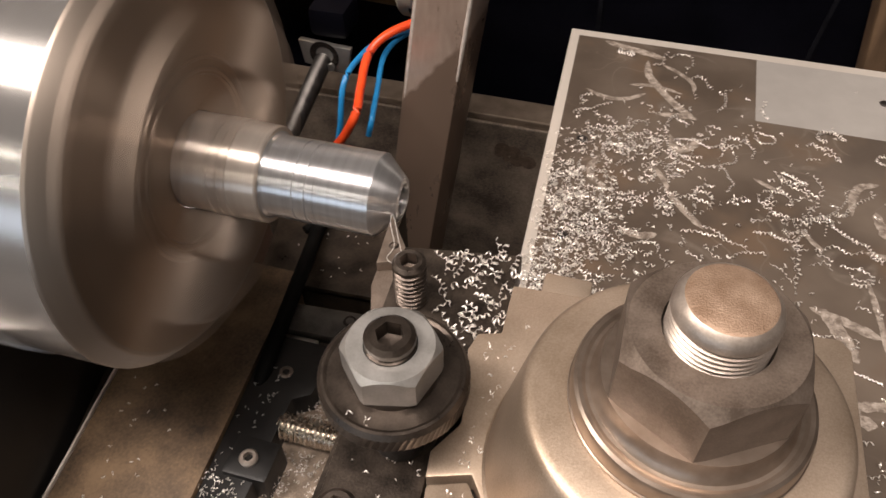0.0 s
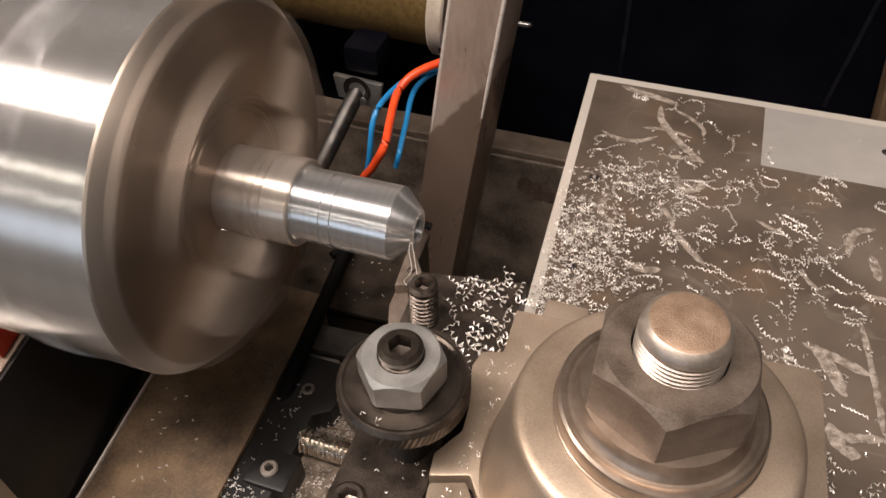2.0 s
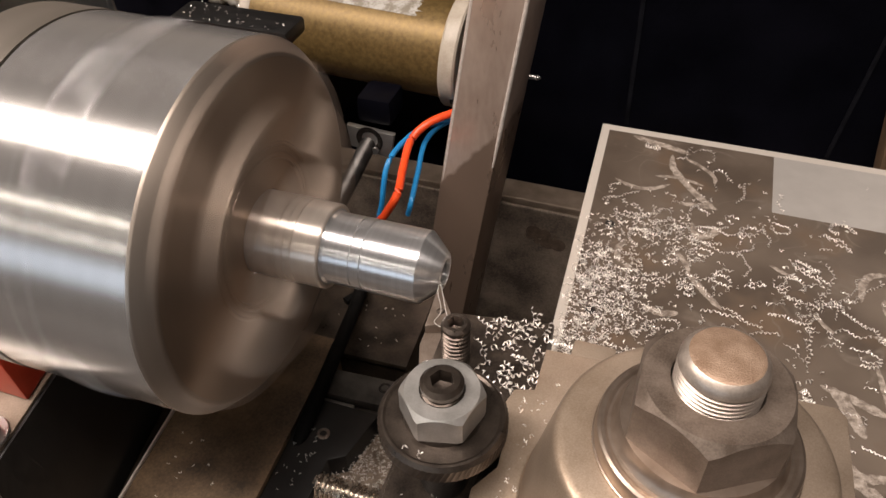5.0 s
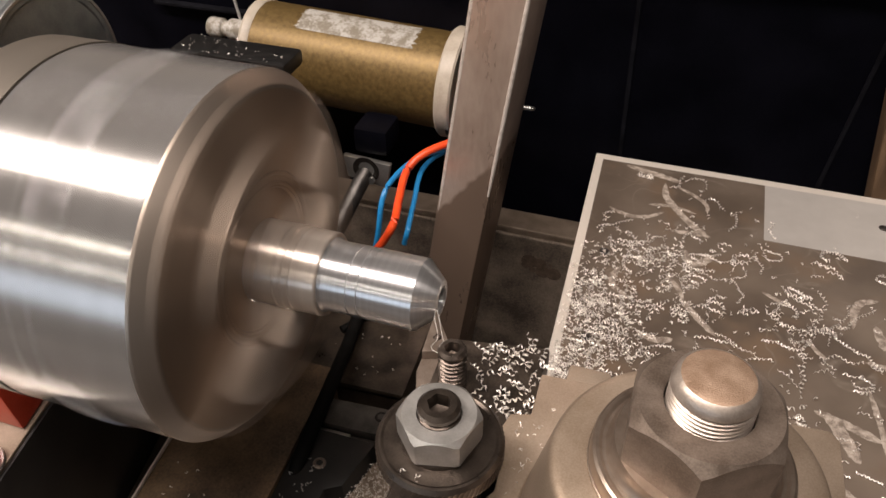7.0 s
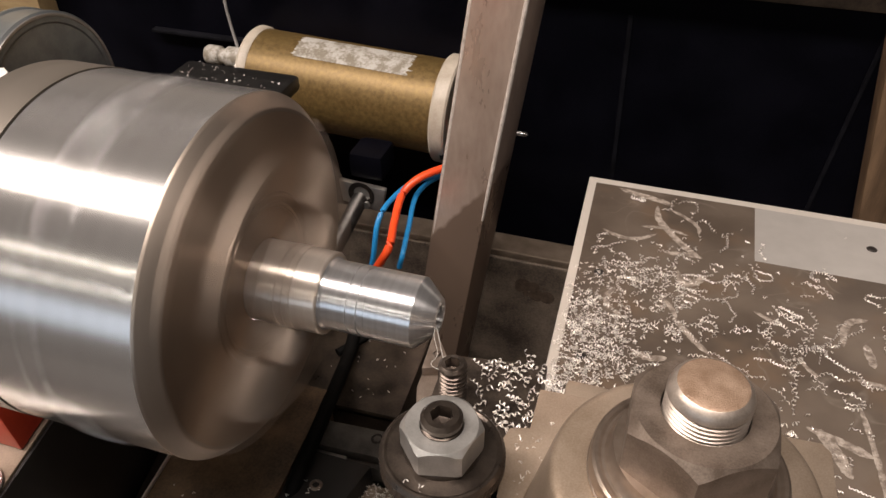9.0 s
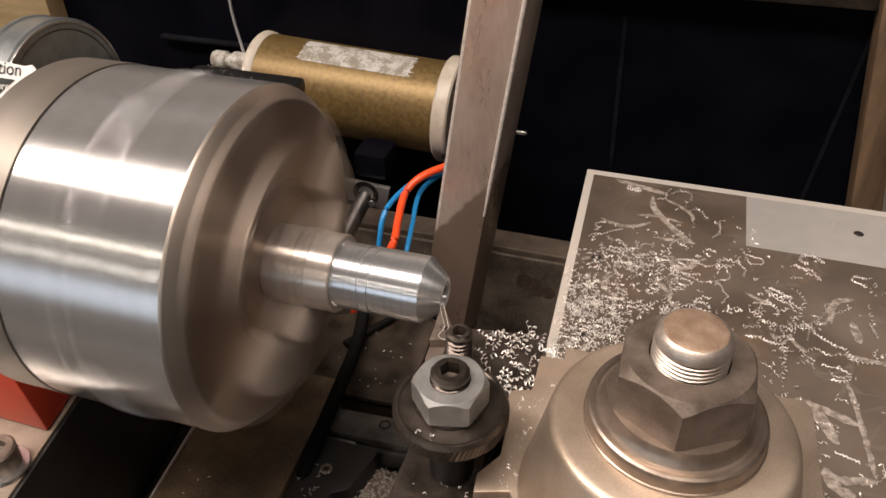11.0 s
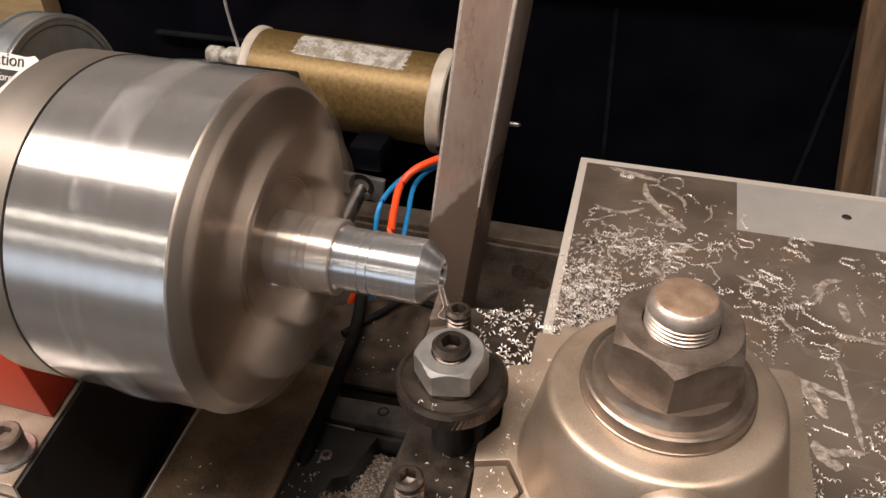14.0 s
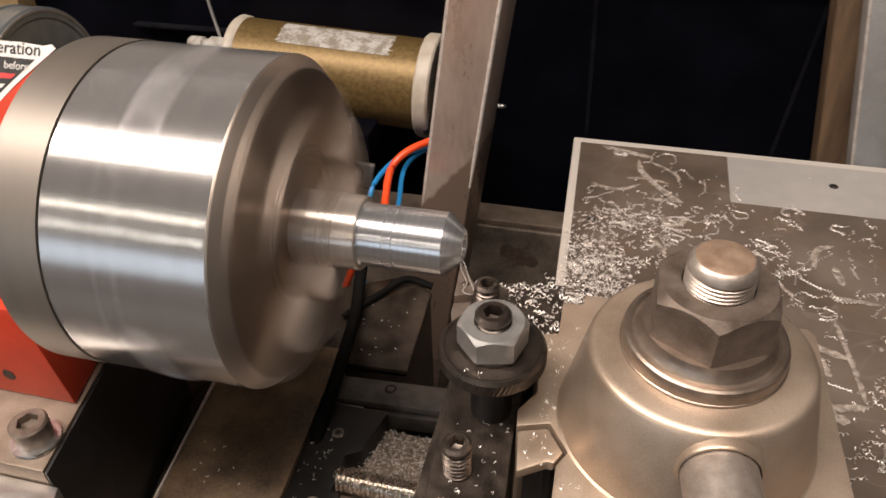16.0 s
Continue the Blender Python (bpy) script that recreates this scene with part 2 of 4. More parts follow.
def slide_material():
    """Stained steel plate: bare rim, brown oil film with smears wiped into it, one clean rectangle."""
    m = bpy.data.materials.new("oil_stained_plate")
    m.use_nodes = True
    nt = m.node_tree
    n, l = nt.nodes, nt.links
    b = n["Principled BSDF"]
    co = n.new("ShaderNodeTexCoord")
    mp = n.new("ShaderNodeMapping")
    mp.inputs["Scale"].default_value = (1000, 1000, 1000)
    l.new(co.outputs["Object"], mp.inputs["Vector"])
    sep = n.new("ShaderNodeSeparateXYZ")
    l.new(mp.outputs[0], sep.inputs[0])

    def math_node(op, a, c, clamp=False):
        q = n.new("ShaderNodeMath")
        q.operation, q.use_clamp = op, clamp
        for i, v in enumerate((a, c)):
            if isinstance(v, (int, float)):
                q.inputs[i].default_value = v
            else:
                l.new(v, q.inputs[i])
        return q.outputs[0]

    def noise_node(scale, detail, distort=0.0):
        q = n.new("ShaderNodeTexNoise")
        q.inputs["Scale"].default_value, q.inputs["Detail"].default_value, q.inputs["Distortion"].default_value = scale, detail, distort
        l.new(mp.outputs[0], q.inputs["Vector"])
        return q.outputs["Fac"]

    def mix_node(f, a, c):
        q = n.new("ShaderNodeMix")
        q.data_type = "RGBA"
        for i, v in ((0, f), (6, a), (7, c)):
            if isinstance(v, tuple):
                q.inputs[i].default_value = (*v, 1)
            else:
                l.new(v, q.inputs[i])
        return q.outputs[2]

    x, y = sep.outputs[0], sep.outputs[1]
    film = n.new("ShaderNodeMapRange")
    film.inputs[1].default_value, film.inputs[2].default_value = 0.36, 0.66
    l.new(noise_node(1 / 28, 4), film.inputs[0])
    colour = mix_node(film.outputs[0], (0.095, 0.072, 0.055), (0.175, 0.138, 0.108))
    brown = n.new("ShaderNodeMapRange")
    brown.inputs[1].default_value, brown.inputs[2].default_value = 0.52, 0.70
    l.new(noise_node(1 / 16, 3), brown.inputs[0])
    colour = mix_node(brown.outputs[0], colour, (0.155, 0.108, 0.074))
    # wiped smears: thin winding bands
    band = math_node("ABSOLUTE", math_node("SUBTRACT", noise_node(1 / 24, 1, 1.6), 0.52), 0)
    smear = math_node("SUBTRACT", 1, math_node("DIVIDE", band, 0.02), True)
    broken = math_node("MULTIPLY", math_node("SUBTRACT", noise_node(1 / 15, 2), 0.45), 9, True)
    smear = math_node("MULTIPLY", math_node("MULTIPLY", smear, broken), math_node("MULTIPLY", noise_node(1 / 1.2, 2), 1.3), True)
    colour = mix_node(smear, colour, (0.20, 0.165, 0.135))
    # clean rectangle
    inside = math_node("MULTIPLY", math_node("GREATER_THAN", x, 68.6), math_node("MULTIPLY", math_node("GREATER_THAN", y, 82.5), math_node("LESS_THAN", y, 160)))
    clean = mix_node(noise_node(1 / 6, 4), (0.36, 0.335, 0.31), (0.45, 0.425, 0.395))
    colour = mix_node(inside, colour, clean)
    # bare rim along the left and back edges
    edge = math_node("ADD", math_node("GREATER_THAN", y, 110.3), math_node("LESS_THAN", math_node("ADD", x, math_node("MULTIPLY", y, 0.042)), 23.2), True)
    colour = mix_node(edge, colour, (0.58, 0.53, 0.47))
    l.new(colour, b.inputs["Base Color"])
    rr = n.new("ShaderNodeMapRange")
    rr.inputs[3].default_value, rr.inputs[4].default_value = 0.30, 0.52
    l.new(noise_node(1 / 8, 5), rr.inputs[0]), l.new(rr.outputs[0], b.inputs["Roughness"])
    b.inputs["Metallic"].default_value = 0.35
    bp = n.new("ShaderNodeBump")
    bp.inputs["Strength"].default_value, bp.inputs["Distance"].default_value = 0.15, 0.0002
    l.new(noise_node(1 / 0.5, 3), bp.inputs["Height"]), l.new(bp.outputs[0], b.inputs["Normal"])
    return m


SLIDE = slide_material()

# ---------------------------------------------------------------- mesh tools, all sizes in millimetres
MM = 0.001


def thing(name, label, category, group="", kind=""):
    return tagged(new(name), label, category, group, kind)


def finish(name, bm, mat_, smooth=True, angle=35):
    me = bpy.data.meshes.new(name)
    bmesh.ops.scale(bm, vec=(MM, MM, MM), verts=bm.verts)
    bmesh.ops.recalc_face_normals(bm, faces=bm.faces)
    if smooth:
        for f in bm.faces:
            f.smooth = True
        for e in bm.edges:
            if len(e.link_faces) == 2 and e.calc_face_angle(0) > radians(angle):
                e.smooth = False
    bm.to_mesh(me)
    bm.free()
    for q in (mat_ if isinstance(mat_, (list, tuple)) else (mat_,)):
        me.materials.append(q)
    return me


def part(name, bm, mat_, parent=None, label="", smooth=True, angle=35):
    ob = new(name, finish(name, bm, mat_, smooth, angle))
    ob.parent = parent
    return tagged(ob, label)


def single(name, bm, mat_, label, category, kind="", group="", smooth=True):
    return tagged(new(name, finish(name, bm, mat_, smooth)), label, category, group, kind)


def box(lo, hi, bevel=0.0, bm=None, m=None, segments=2):
    bm = bm or bmesh.new()
    size = [b - a for a, b in zip(lo, hi)]
    mid = [(a + b) / 2 for a, b in zip(lo, hi)]
    r = bmesh.ops.create_cube(bm, size=1)
    bmesh.ops.scale(bm, vec=size, verts=r["verts"])
    bmesh.ops.translate(bm, vec=mid, verts=r["verts"])
    vs = set(r["verts"])
    if bevel:
        es = [e for e in bm.edges if e.verts[0] in vs and e.verts[1] in vs]
        out = bmesh.ops.bevel(bm, geom=es, offset=bevel, segments=segments, affect="EDGES", profile=0.6)
        vs = {v for f in out["faces"] for v in f.verts} | {v for v in vs if v.is_valid}
    if m:
        bmesh.ops.transform(bm, matrix=m, verts=list(vs))
    return bm


def prism(corners, z0, z1, bevel=0.0, m=None):
    """An upright prism over the given corners, or one laid elsewhere by m."""
    bm = bmesh.new()
    f = bm.faces.new([bm.verts.new((x, y, z0)) for x, y in corners])
    up = bmesh.ops.extrude_face_region(bm, geom=[f])
    bmesh.ops.translate(bm, vec=(0, 0, z1 - z0), verts=[v for v in up["geom"] if isinstance(v, bmesh.types.BMVert)])
    if bevel:
        bmesh.ops.bevel(bm, geom=list(bm.edges), offset=bevel, segments=2, affect="EDGES", profile=0.6)
    if m:
        bmesh.ops.transform(bm, matrix=m, verts=bm.verts)
    return bm


def lathe(profile, axis="z", at=(0, 0, 0), n=64, bm=None, m=None, closed=False):
    """Revolves (along, radius) pairs round an axis through at."""
    bm = bm or bmesh.new()
    rings, made = [], []
    for a, r in profile:
        ring = []
        for i in range(n if r > 1e-6 else 1):
            c, s = math.cos(2 * math.pi * i / n) * r, math.sin(2 * math.pi * i / n) * r
            p = (a, c, s) if axis == "x" else (s, a, c) if axis == "y" else (c, s, a)
            v = bm.verts.new([p[k] + at[k] for k in range(3)])
            ring.append(v), made.append(v)
        rings.append(ring)
    pairs = list(zip(rings, rings[1:])) + ([(rings[-1], rings[0])] if closed else [])
    for A, B in pairs:
        for i in range(n):
            j = (i + 1) % n
            q = [A[i % len(A)], A[j % len(A)], B[j % len(B)], B[i % len(B)]]
            q = [v for k, v in enumerate(q) if v not in q[:k]]
            if len(q) > 2:
                bm.faces.new(q)
    if m:
        bmesh.ops.transform(bm, matrix=m, verts=made)
    return bm


def hexagon(r, turn=0.0):
    return [(r * math.cos(math.radians(turn + 60 * k)), r * math.sin(math.radians(turn + 60 * k))) for k in range(6)]


def hex_nut(r, z0, z1, hole, at, turn, top_chamfer=True):
    """A hexagon nut with a round chamfer on top and an open bore."""
    bm, n = bmesh.new(), 48
    flat = r * math.cos(math.pi / 6)

    def ring(z, shape):
        out = []
        for i in range(n):
            a = 2 * math.pi * i / n
            rel = (a - math.radians(turn)) % (math.pi / 3) - math.pi / 6
            hexr = flat / math.cos(rel)
            rad = shape(hexr)
            out.append(bm.verts.new((at[0] + rad * math.cos(a), at[1] + rad * math.sin(a), z)))
        return out
    drop = (z1 - z0) * 0.2
    rows = [ring(z0, lambda q: hole), ring(z0, lambda q: q), ]
    mid = []
    for i in range(n):
        a = 2 * math.pi * i / n
        rel = (a - math.radians(turn)) % (math.pi / 3) - math.pi / 6
        hexr = flat / math.cos(rel)
        over = (hexr - flat * 0.97) / (r - flat * 0.97)
        mid.append(bm.verts.new((at[0] + hexr * math.cos(a), at[1] + hexr * math.sin(a), z1 - drop * max(over, 0) * (1 if top_chamfer else 0.2))))
    rows += [mid, ring(z1, lambda q: min(q, flat * 0.975)), ring(z1, lambda q: hole), ring(z1 - 1.2, lambda q: hole * 0.97)]
    for A, B in zip(rows, rows[1:]):
        for i in range(n):
            j = (i + 1) % n
            bm.faces.new((A[i], A[j], B[j], B[i]))
    return bm


def thread(r, a0, a1, pitch, depth, ends=0.5):
    """The outline of a threaded rod, as pairs for lathe()."""
    out, a = [(a0, 0), (a0, r - depth)], a0 + ends
    while a < a1 - ends - pitch:
        out += [(a, r - depth), (a + pitch * 0.42, r), (a + pitch * 0.58, r)]
        a += pitch
    return out + [(a1 - ends, r - depth * 0.8), (a1, r - depth * 1.4)]


def sweep(points, r, n=10):
    """A round cable through the points."""
    pts = []
    P = [Vector(p) for p in points]
    P = [2 * P[0] - P[1]] + P + [2 * P[-1] - P[-2]]
    for i in range(1, len(P) - 2):
        for k in range(8):
            t = k / 8
            a, b, c, d = P[i - 1:i + 3]
            pts.append(0.5 * (2 * b + (c - a) * t + (2 * a - 5 * b + 4 * c - d) * t * t + (3 * b - a - 3 * c + d) * t ** 3))
    pts.append(P[-2])
    bm, rings = bmesh.new(), []
    up = Vector((0.13, 0.9, 0.41)).normalized()
    for i, p in enumerate(pts):
        d = (pts[min(i + 1, len(pts) - 1)] - pts[max(i - 1, 0)]).normalized()
        u = d.cross(up).normalized()
        v = d.cross(u)
        rings.append([bm.verts.new(p + (u * math.cos(2 * math.pi * k / n) + v * math.sin(2 * math.pi * k / n)) * r) for k in range(n)])
    for A, B in zip(rings, rings[1:]):
        for k in range(n):
            bm.faces.new((A[k], A[(k + 1) % n], B[(k + 1) % n], B[k]))
    bm.faces.new(rings[0]), bm.faces.new(rings[-1])
    return bm


def socket_screw(name, parent, at, r, z0, z1, mat_, hexr, threaded=True, label="", m=None):
    """A set screw, or a screw head, with a real hexagon socket."""
    x, y = at
    bm, n = bmesh.new(), 36
    prof = [(z0, r * 0.92)]
    if threaded:
        z, p = z0 + 0.1, 0.95
        while z < z1 - 1.2:
            prof += [(z, r * 0.85), (z + 0.15, r * 0.85), (z + 0.5, r), (z + 0.68, r)]
            z += p
    prof += [(z1 - 0.55, r), (z1, r - 0.55)]
    rings = []
    for z, q in prof:
        rings.append([bm.verts.new((x + q * math.cos(2 * math.pi * i / n), y + q * math.sin(2 * math.pi * i / n), z)) for i in range(n)])
    for z, s in ((z1, 1.0), (z1 - 2.2, 0.96), (z1 - 2.6, 0.02)):
        ring = []
        for i in range(n):
            a = 2 * math.pi * i / n
            q = s * hexr * math.cos(math.pi / 6) / math.cos(a % (math.pi / 3) - math.pi / 6)
            ring.append(bm.verts.new((x + q * math.cos(a), y + q * math.sin(a), z)))
        rings.append(ring)
    for A, B in zip(rings, rings[1:]):
        for i in range(n):
            bm.faces.new((A[i], A[(i + 1) % n], B[(i + 1) % n], B[i]))
    bm.faces.new(rings[-1])
    if m:
        bmesh.ops.transform(bm, matrix=m, verts=bm.verts)
    return part(name, bm, mat_, parent, label)


def swarf(trails, seed, size=1.0, pile=0.4):
    """Coiled ribbons of cut metal. trails: winding lines of (x, y, z) that the coils follow."""
    rnd = random.Random(seed)
    verts, faces = [], []
    for trail in trails:
        P = [Vector(p) for p in trail]
        rad, w = rnd.uniform(0.30, 0.62) * size, rnd.uniform(0.24, 0.42) * size
        per = rnd.uniform(1.0, 2.1) * size            # length of one turn along the trail
        lift = rnd.random() ** 2 * pile
        phase, along, k0, count = rnd.uniform(0, 6.3), 0.0, len(verts), 0
        for A, B in zip(P, P[1:]):
            d = B - A
            span = d.length
            d.normalize()
            side = Vector((-d.y, d.x, 0)).normalized()
            steps = max(3, int(span / per * 8))
            for i in range(steps):
                f = i / steps
                a = phase + (along + f * span) / per * 2 * math.pi
                q = rad * (1 + 0.25 * math.sin(a * 0.31 + k0))
                c = A + d * (f * span) + side * (q * math.cos(a)) + Vector((0, 0, rad + lift + q * math.sin(a)))
                for e in (-0.5, 0.5):
                    v = c + d * (e * w)
                    verts.append((v.x * MM, v.y * MM, v.z * MM))
                count += 1
            along += span
        for i in range(count - 1):
            a = k0 + 2 * i
            faces.append((a, a + 1, a + 3, a + 2))
    me = bpy.data.meshes.new("swarf")
    me.from_pydata(verts, [], faces)
    for p in me.polygons:
        p.use_smooth = True
    me.materials.append(CHIP)
    return me


def crumbs(spots, seed, length=(0.8, 2.2)):
    """Short single curls at the spots."""
    rnd = random.Random(seed)
    out = []
    for x, y, z in spots:
        a, n = rnd.uniform(0, 6.3), rnd.uniform(*length)
        b = a + rnd.gauss(0, 0.7)
        mid = (x + 0.5 * n * math.cos(a), y + 0.5 * n * math.sin(a), z)
        out.append([(x, y, z), mid, (mid[0] + 0.5 * n * math.cos(b), mid[1] + 0.5 * n * math.sin(b), z)])
    return out


carriage = []          # what rides on the carriage
spinning = []          # what turns with the spindle

# ---------------------------------------------------------------- the room and the machine bed


def slab(name, lo, hi, mat_, label, category, bevel=0.0):
    return single(name, box(lo, hi, bevel), mat_, label, category, "structure", smooth=False)


# unseen room shell, added for bounce; its dark sides dim the reflections
slab("floor", (-2000, -2000, -1000), (2000, 1600, -960), DARKWALL, "unseen floor under the bench, coloured dark to dim reflections", "floor")
slab("ceiling", (-2000, -2000, 1600), (2000, 1600, 1640), PLASTER, "unseen pale plaster workshop ceiling", "ceiling")
slab("wall_north", (-2000, 1600, -1000), (2000, 1640, 1640), PLASTER, "unseen pale plaster workshop wall behind the machine", "wall")
slab("wall_south", (-2000, -2040, -1000), (2000, -2000, 1640), DARKWALL, "unseen wall, coloured dark to dim reflections", "wall")
slab("wall_west", (-2040, -2000, -1000), (-2000, 1600, 1640), PLASTER, "unseen pale plaster workshop wall", "wall")
slab("wall_east", (2000, -2000, -1000), (2040, 1600, 1640), DARKWALL, "unseen wall, coloured dark to dim reflections", "wall")
# unseen bench top, dark so the chuck's underside reflects little
slab("workbench", (-700, -500, -330), (700, 420, -262.5), BENCHTOP, "unseen wooden workbench top under the lathe, coloured dark to dim reflections", "workbench")
slab("chip_pan", (-420, -300, -262), (330, 199, -246), OILED, "oily steel chip pan under the bed", "chip pan", 1)
slab("pan_wall", (-420, 199.2, -262), (330, 209, -145), FLOORPAN, "rust-stained steel wall of the chip pan", "pan wall", 1)
slab("chip_pan_lip", (-420, 200.5, -144.8), (330, 216, -141), BASE, "narrow grey-brown steel lip along the chip pan", "pan lip", 1)
bm = bmesh.new()
for k in range(9):
    a, b = 0.3 * k, 3 + 2.6 * math.sin(k * 1.7)
    bmesh.ops.create_circle(bm, cap_ends=True, segments=14, radius=b * 0.8, matrix=Matrix.Translation((-22 + 1.9 * k, 199.1 - 0.01 * k, -163 + 3.2 * math.sin(k * 2.1))) @ Matrix.Rotation(radians(90), 4, 'X'))
rust = single("rust_patch", bm, RUSTSTAIN, "brown rust patch on the steel pan wall", "rust stain", "structure", smooth=False)

# back panel, crossbar and scratches
panel = thing("back_panel", "black sheet panel with faint vertical scratches behind the lathe", "panel", kind="structure")
part("sheet", box((-420, 240, -200), (330, 246, 60)), PANEL, panel, smooth=False)
for x0, z0, x1, z1, w in ((12.5, -24, 14.8, -112, 1.0), (117.5, -22, 110, -112, 1.0)):
    part("scratch", prism([(x1 - w, z1), (x1 + w, z1), (x0 + w, z0), (x0 - w, z0)], 0, 0.25, m=pose(0, 239.7, 0, 90)), SCRATCH, panel, "faint grey scratch", smooth=False)
single("crossbar", box((-40, 230, -9), (330, 239.5, 12), 1.5), OILED, "dark brown steel crossbar along the top of the back panel", "crossbar", "structure")
wood = single("wood_post", prism([(113.3, 222), (128, 222), (128, 239), (113.3, 239)], -262, 12, 1, m=Matrix(((1, 0, -0.155, 0), (0, 1, 0, 0), (0, 0, 1, 0), (0, 0, 0, 1)))), WOOD,
              "plain brown wooden post beside the black panel", "post")
sheet = thing("sheet_post", "grey folded sheet-metal upright beside a wooden post", "upright")
FOLD = Matrix(((1, 0, -0.195, 0), (0, 1, 0, 0), (0, 0, 1, 0), (0, 0, 0, 1)))
part("sheet", prism([(122.5, 208), (176, 208), (176, 221.5), (122.5, 221.5)], -246, 120, 1.5, m=FOLD), GREYMETAL, sheet)
# pale rod along the fold paints its white edge highlight
part("edge_highlight", lathe([(-246, 0), (-246, 0.8), (120, 0.8), (120, 0)], "z", (123.2, 208.5, 0), 10, m=FOLD), EDGE, sheet, "folded edge with painted highlight")
pin = single("pin", lathe([(0, 0), (0, 1.2), (5, 1.2), (6, 0.5), (6, 0)], "x", (-33, 219, -81), 12), ZINC, "small bright pin standing out behind the post", "pin")

# square tube post, leaning a little
LEAN = Matrix(((1, 0, 0.1316, 0), (0, 1, 0.0581, 0), (0, 0, 1, 0), (0, 0, 0, 1)))
post = thing("square_post", "brown square steel tube post with worn edges and edge highlights", "post")
c, s = math.cos(radians(-14)), math.sin(radians(-14))
corner = (-28.6 + 0.1316 * 60, 162.9 + 0.0581 * 60)
quad = [(corner[0] + c * a - s * b, corner[1] + s * a + c * b) for a, b in ((0, 0), (0, 19), (-26, 19), (-26, 0))]
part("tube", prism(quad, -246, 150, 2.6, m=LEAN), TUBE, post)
# pale rods on the worn corners, with the edge highlight in their colour
for along, low in ((-0.9, -95), (-24.2, -112)):
    at = (corner[0] + c * along - s * 0.75, corner[1] + s * along + c * 0.75, 0)
    part("edge_highlight", lathe([(low, 0), (low, 0.5), (low + 15, 0.95), (40, 1.05), (150, 1.05), (150, 0)], "z", at, 10, m=LEAN), EDGE, post, "worn edge with painted highlight")

# headstock base, bed plates, rails
bed = thing("lathe_bed", "oily brown and black steel lathe bed with scattered chips", "lathe bed")
part("base_plate", prism([(-330, -47.4), (-98.5, -47.4), (-111, 25), (-111, 120), (-330, 120)], -246, -52, 0.6), BASE, bed, "brown ground-steel base plate")
part("front_block", prism([(-330, -62), (-93, -56), (-95.5, -47.7), (-330, -47.7)], -246, -57, 0.8), BARE, bed, "bare machined aluminium block")
part("side_cover", prism([(-98.3, -47.3), (-97.3, -47.6), (-109.8, 25), (-110.8, 25)], -246, -52.5, 0.3), BLACK, bed, "black painted side")
part("cover", prism([(-97.1, -47), (-96.0, -47), (-105.8, 60), (-109.6, 25)], -246, -109, 0.4), OILED, bed, "oily black-brown cover strip")
part("bed_plate", prism([(-93.6, -75), (-56.5, -75), (-62.4, 58), (-105.3, 58)], -246, -106, 0.6), BED, bed, "oily brown steel plate")
# coloured pale for the light this edge catches
part("edge_strip", prism([(-94.4, -75), (-93.7, -75), (-105.4, 58), (-106.1, 58)], -108, -105.2, 0.15), EDGE, bed, "bright edge strip")
strip = part("black_strip", prism([(-56.2, -75), (-45, -75), (-45, 12), (-40, 15), (-36, 33), (-61.2, 33)], -246, -107.5, 0.6), BLACK, bed, "black oiled strip")
socket_screw("set_screw", strip, (-50.5, 20.4), 2.2, -109, -106.9, NUT, 1.3, threaded=False)
gib = part("gib_bar", prism([(-58.5, 36.2), (-12, 38.5), (-14, 50), (-61, 47)], -246, -108.5, 0.8), GIB, bed, "dull grey gib bar")
part("lower_ledge", prism([(-46.3, 34.2), (-12, 36.4), (-12, 38.3), (-46.3, 36.2)], -119, -111.5, 0.4), GIB, gib, "stepped lower ledge")
part("end_shoe", prism([(-58.8, 33.6), (-46.5, 34.2), (-46.5, 36.1), (-58.8, 35.8)], -119, -110.5, 0.4), BARE, gib, "brighter end shoe")
socket_screw("screw", gib, (-38.6, 44.6), 2.6, -111, -108.3, SOCKET, 1.5, threaded=False)
housing = thing("black_housing", "oil-browned black rounded housing dusted with chips behind the bed", "housing")
part("body", prism([(-80, 60), (-38, 62), (-40, 108), (-52, 118), (-86, 100)], -246, -119.6, 2), OILED, housing)
part("cover", prism([(-80.6, 59.4), (-37.4, 61.4), (-39.4, 108.4), (-51.8, 118.7), (-86.7, 100.3)], -119.5, -116.5, 1.3), OILED, housing, "oily brown cover with rounded edges")
bm = lathe(thread(4.2, -46, 60, 1.6, 0.75), "x", (0, 4.6, -110.5), 28)
leadscrew = single("leadscrew", bm, BOLT, "bright threaded leadscrew lying in brown swarf", "leadscrew")
bearing = thing("screw_bracket", "black steel bracket block with one socket screw", "bracket")
part("block", box((-54.5, -15.5, -125), (-41, -3.2, -105.5), 1.2), BLACK, bearing)
socket_screw("screw", bearing, (-48.2, -10), 2.7, -106.5, -104.0, STUD, 1.5, threaded=False)
tray = single("swarf_bed", box((-45.5, -40, -246), (40, 32, -116.5), 1), DUST, "dusty brown tray under the leadscrew", "tray")

# ---------------------------------------------------------------- headstock
head = thing("headstock", "red enamelled headstock casting with a warning sticker", "headstock")
SLANT = Matrix(((1, 0, -0.15, -7.8), (0, 1, 0, 0), (0, 0, 1, 0), (0, 0, 0, 1)))
bm = prism([(-330, -26.5), (-103, -26.5), (-106.3, -10), (-114, 60), (-330, 60)], -51.8, -18, 1.0, m=SLANT)
part("foot", bm, RED, head)
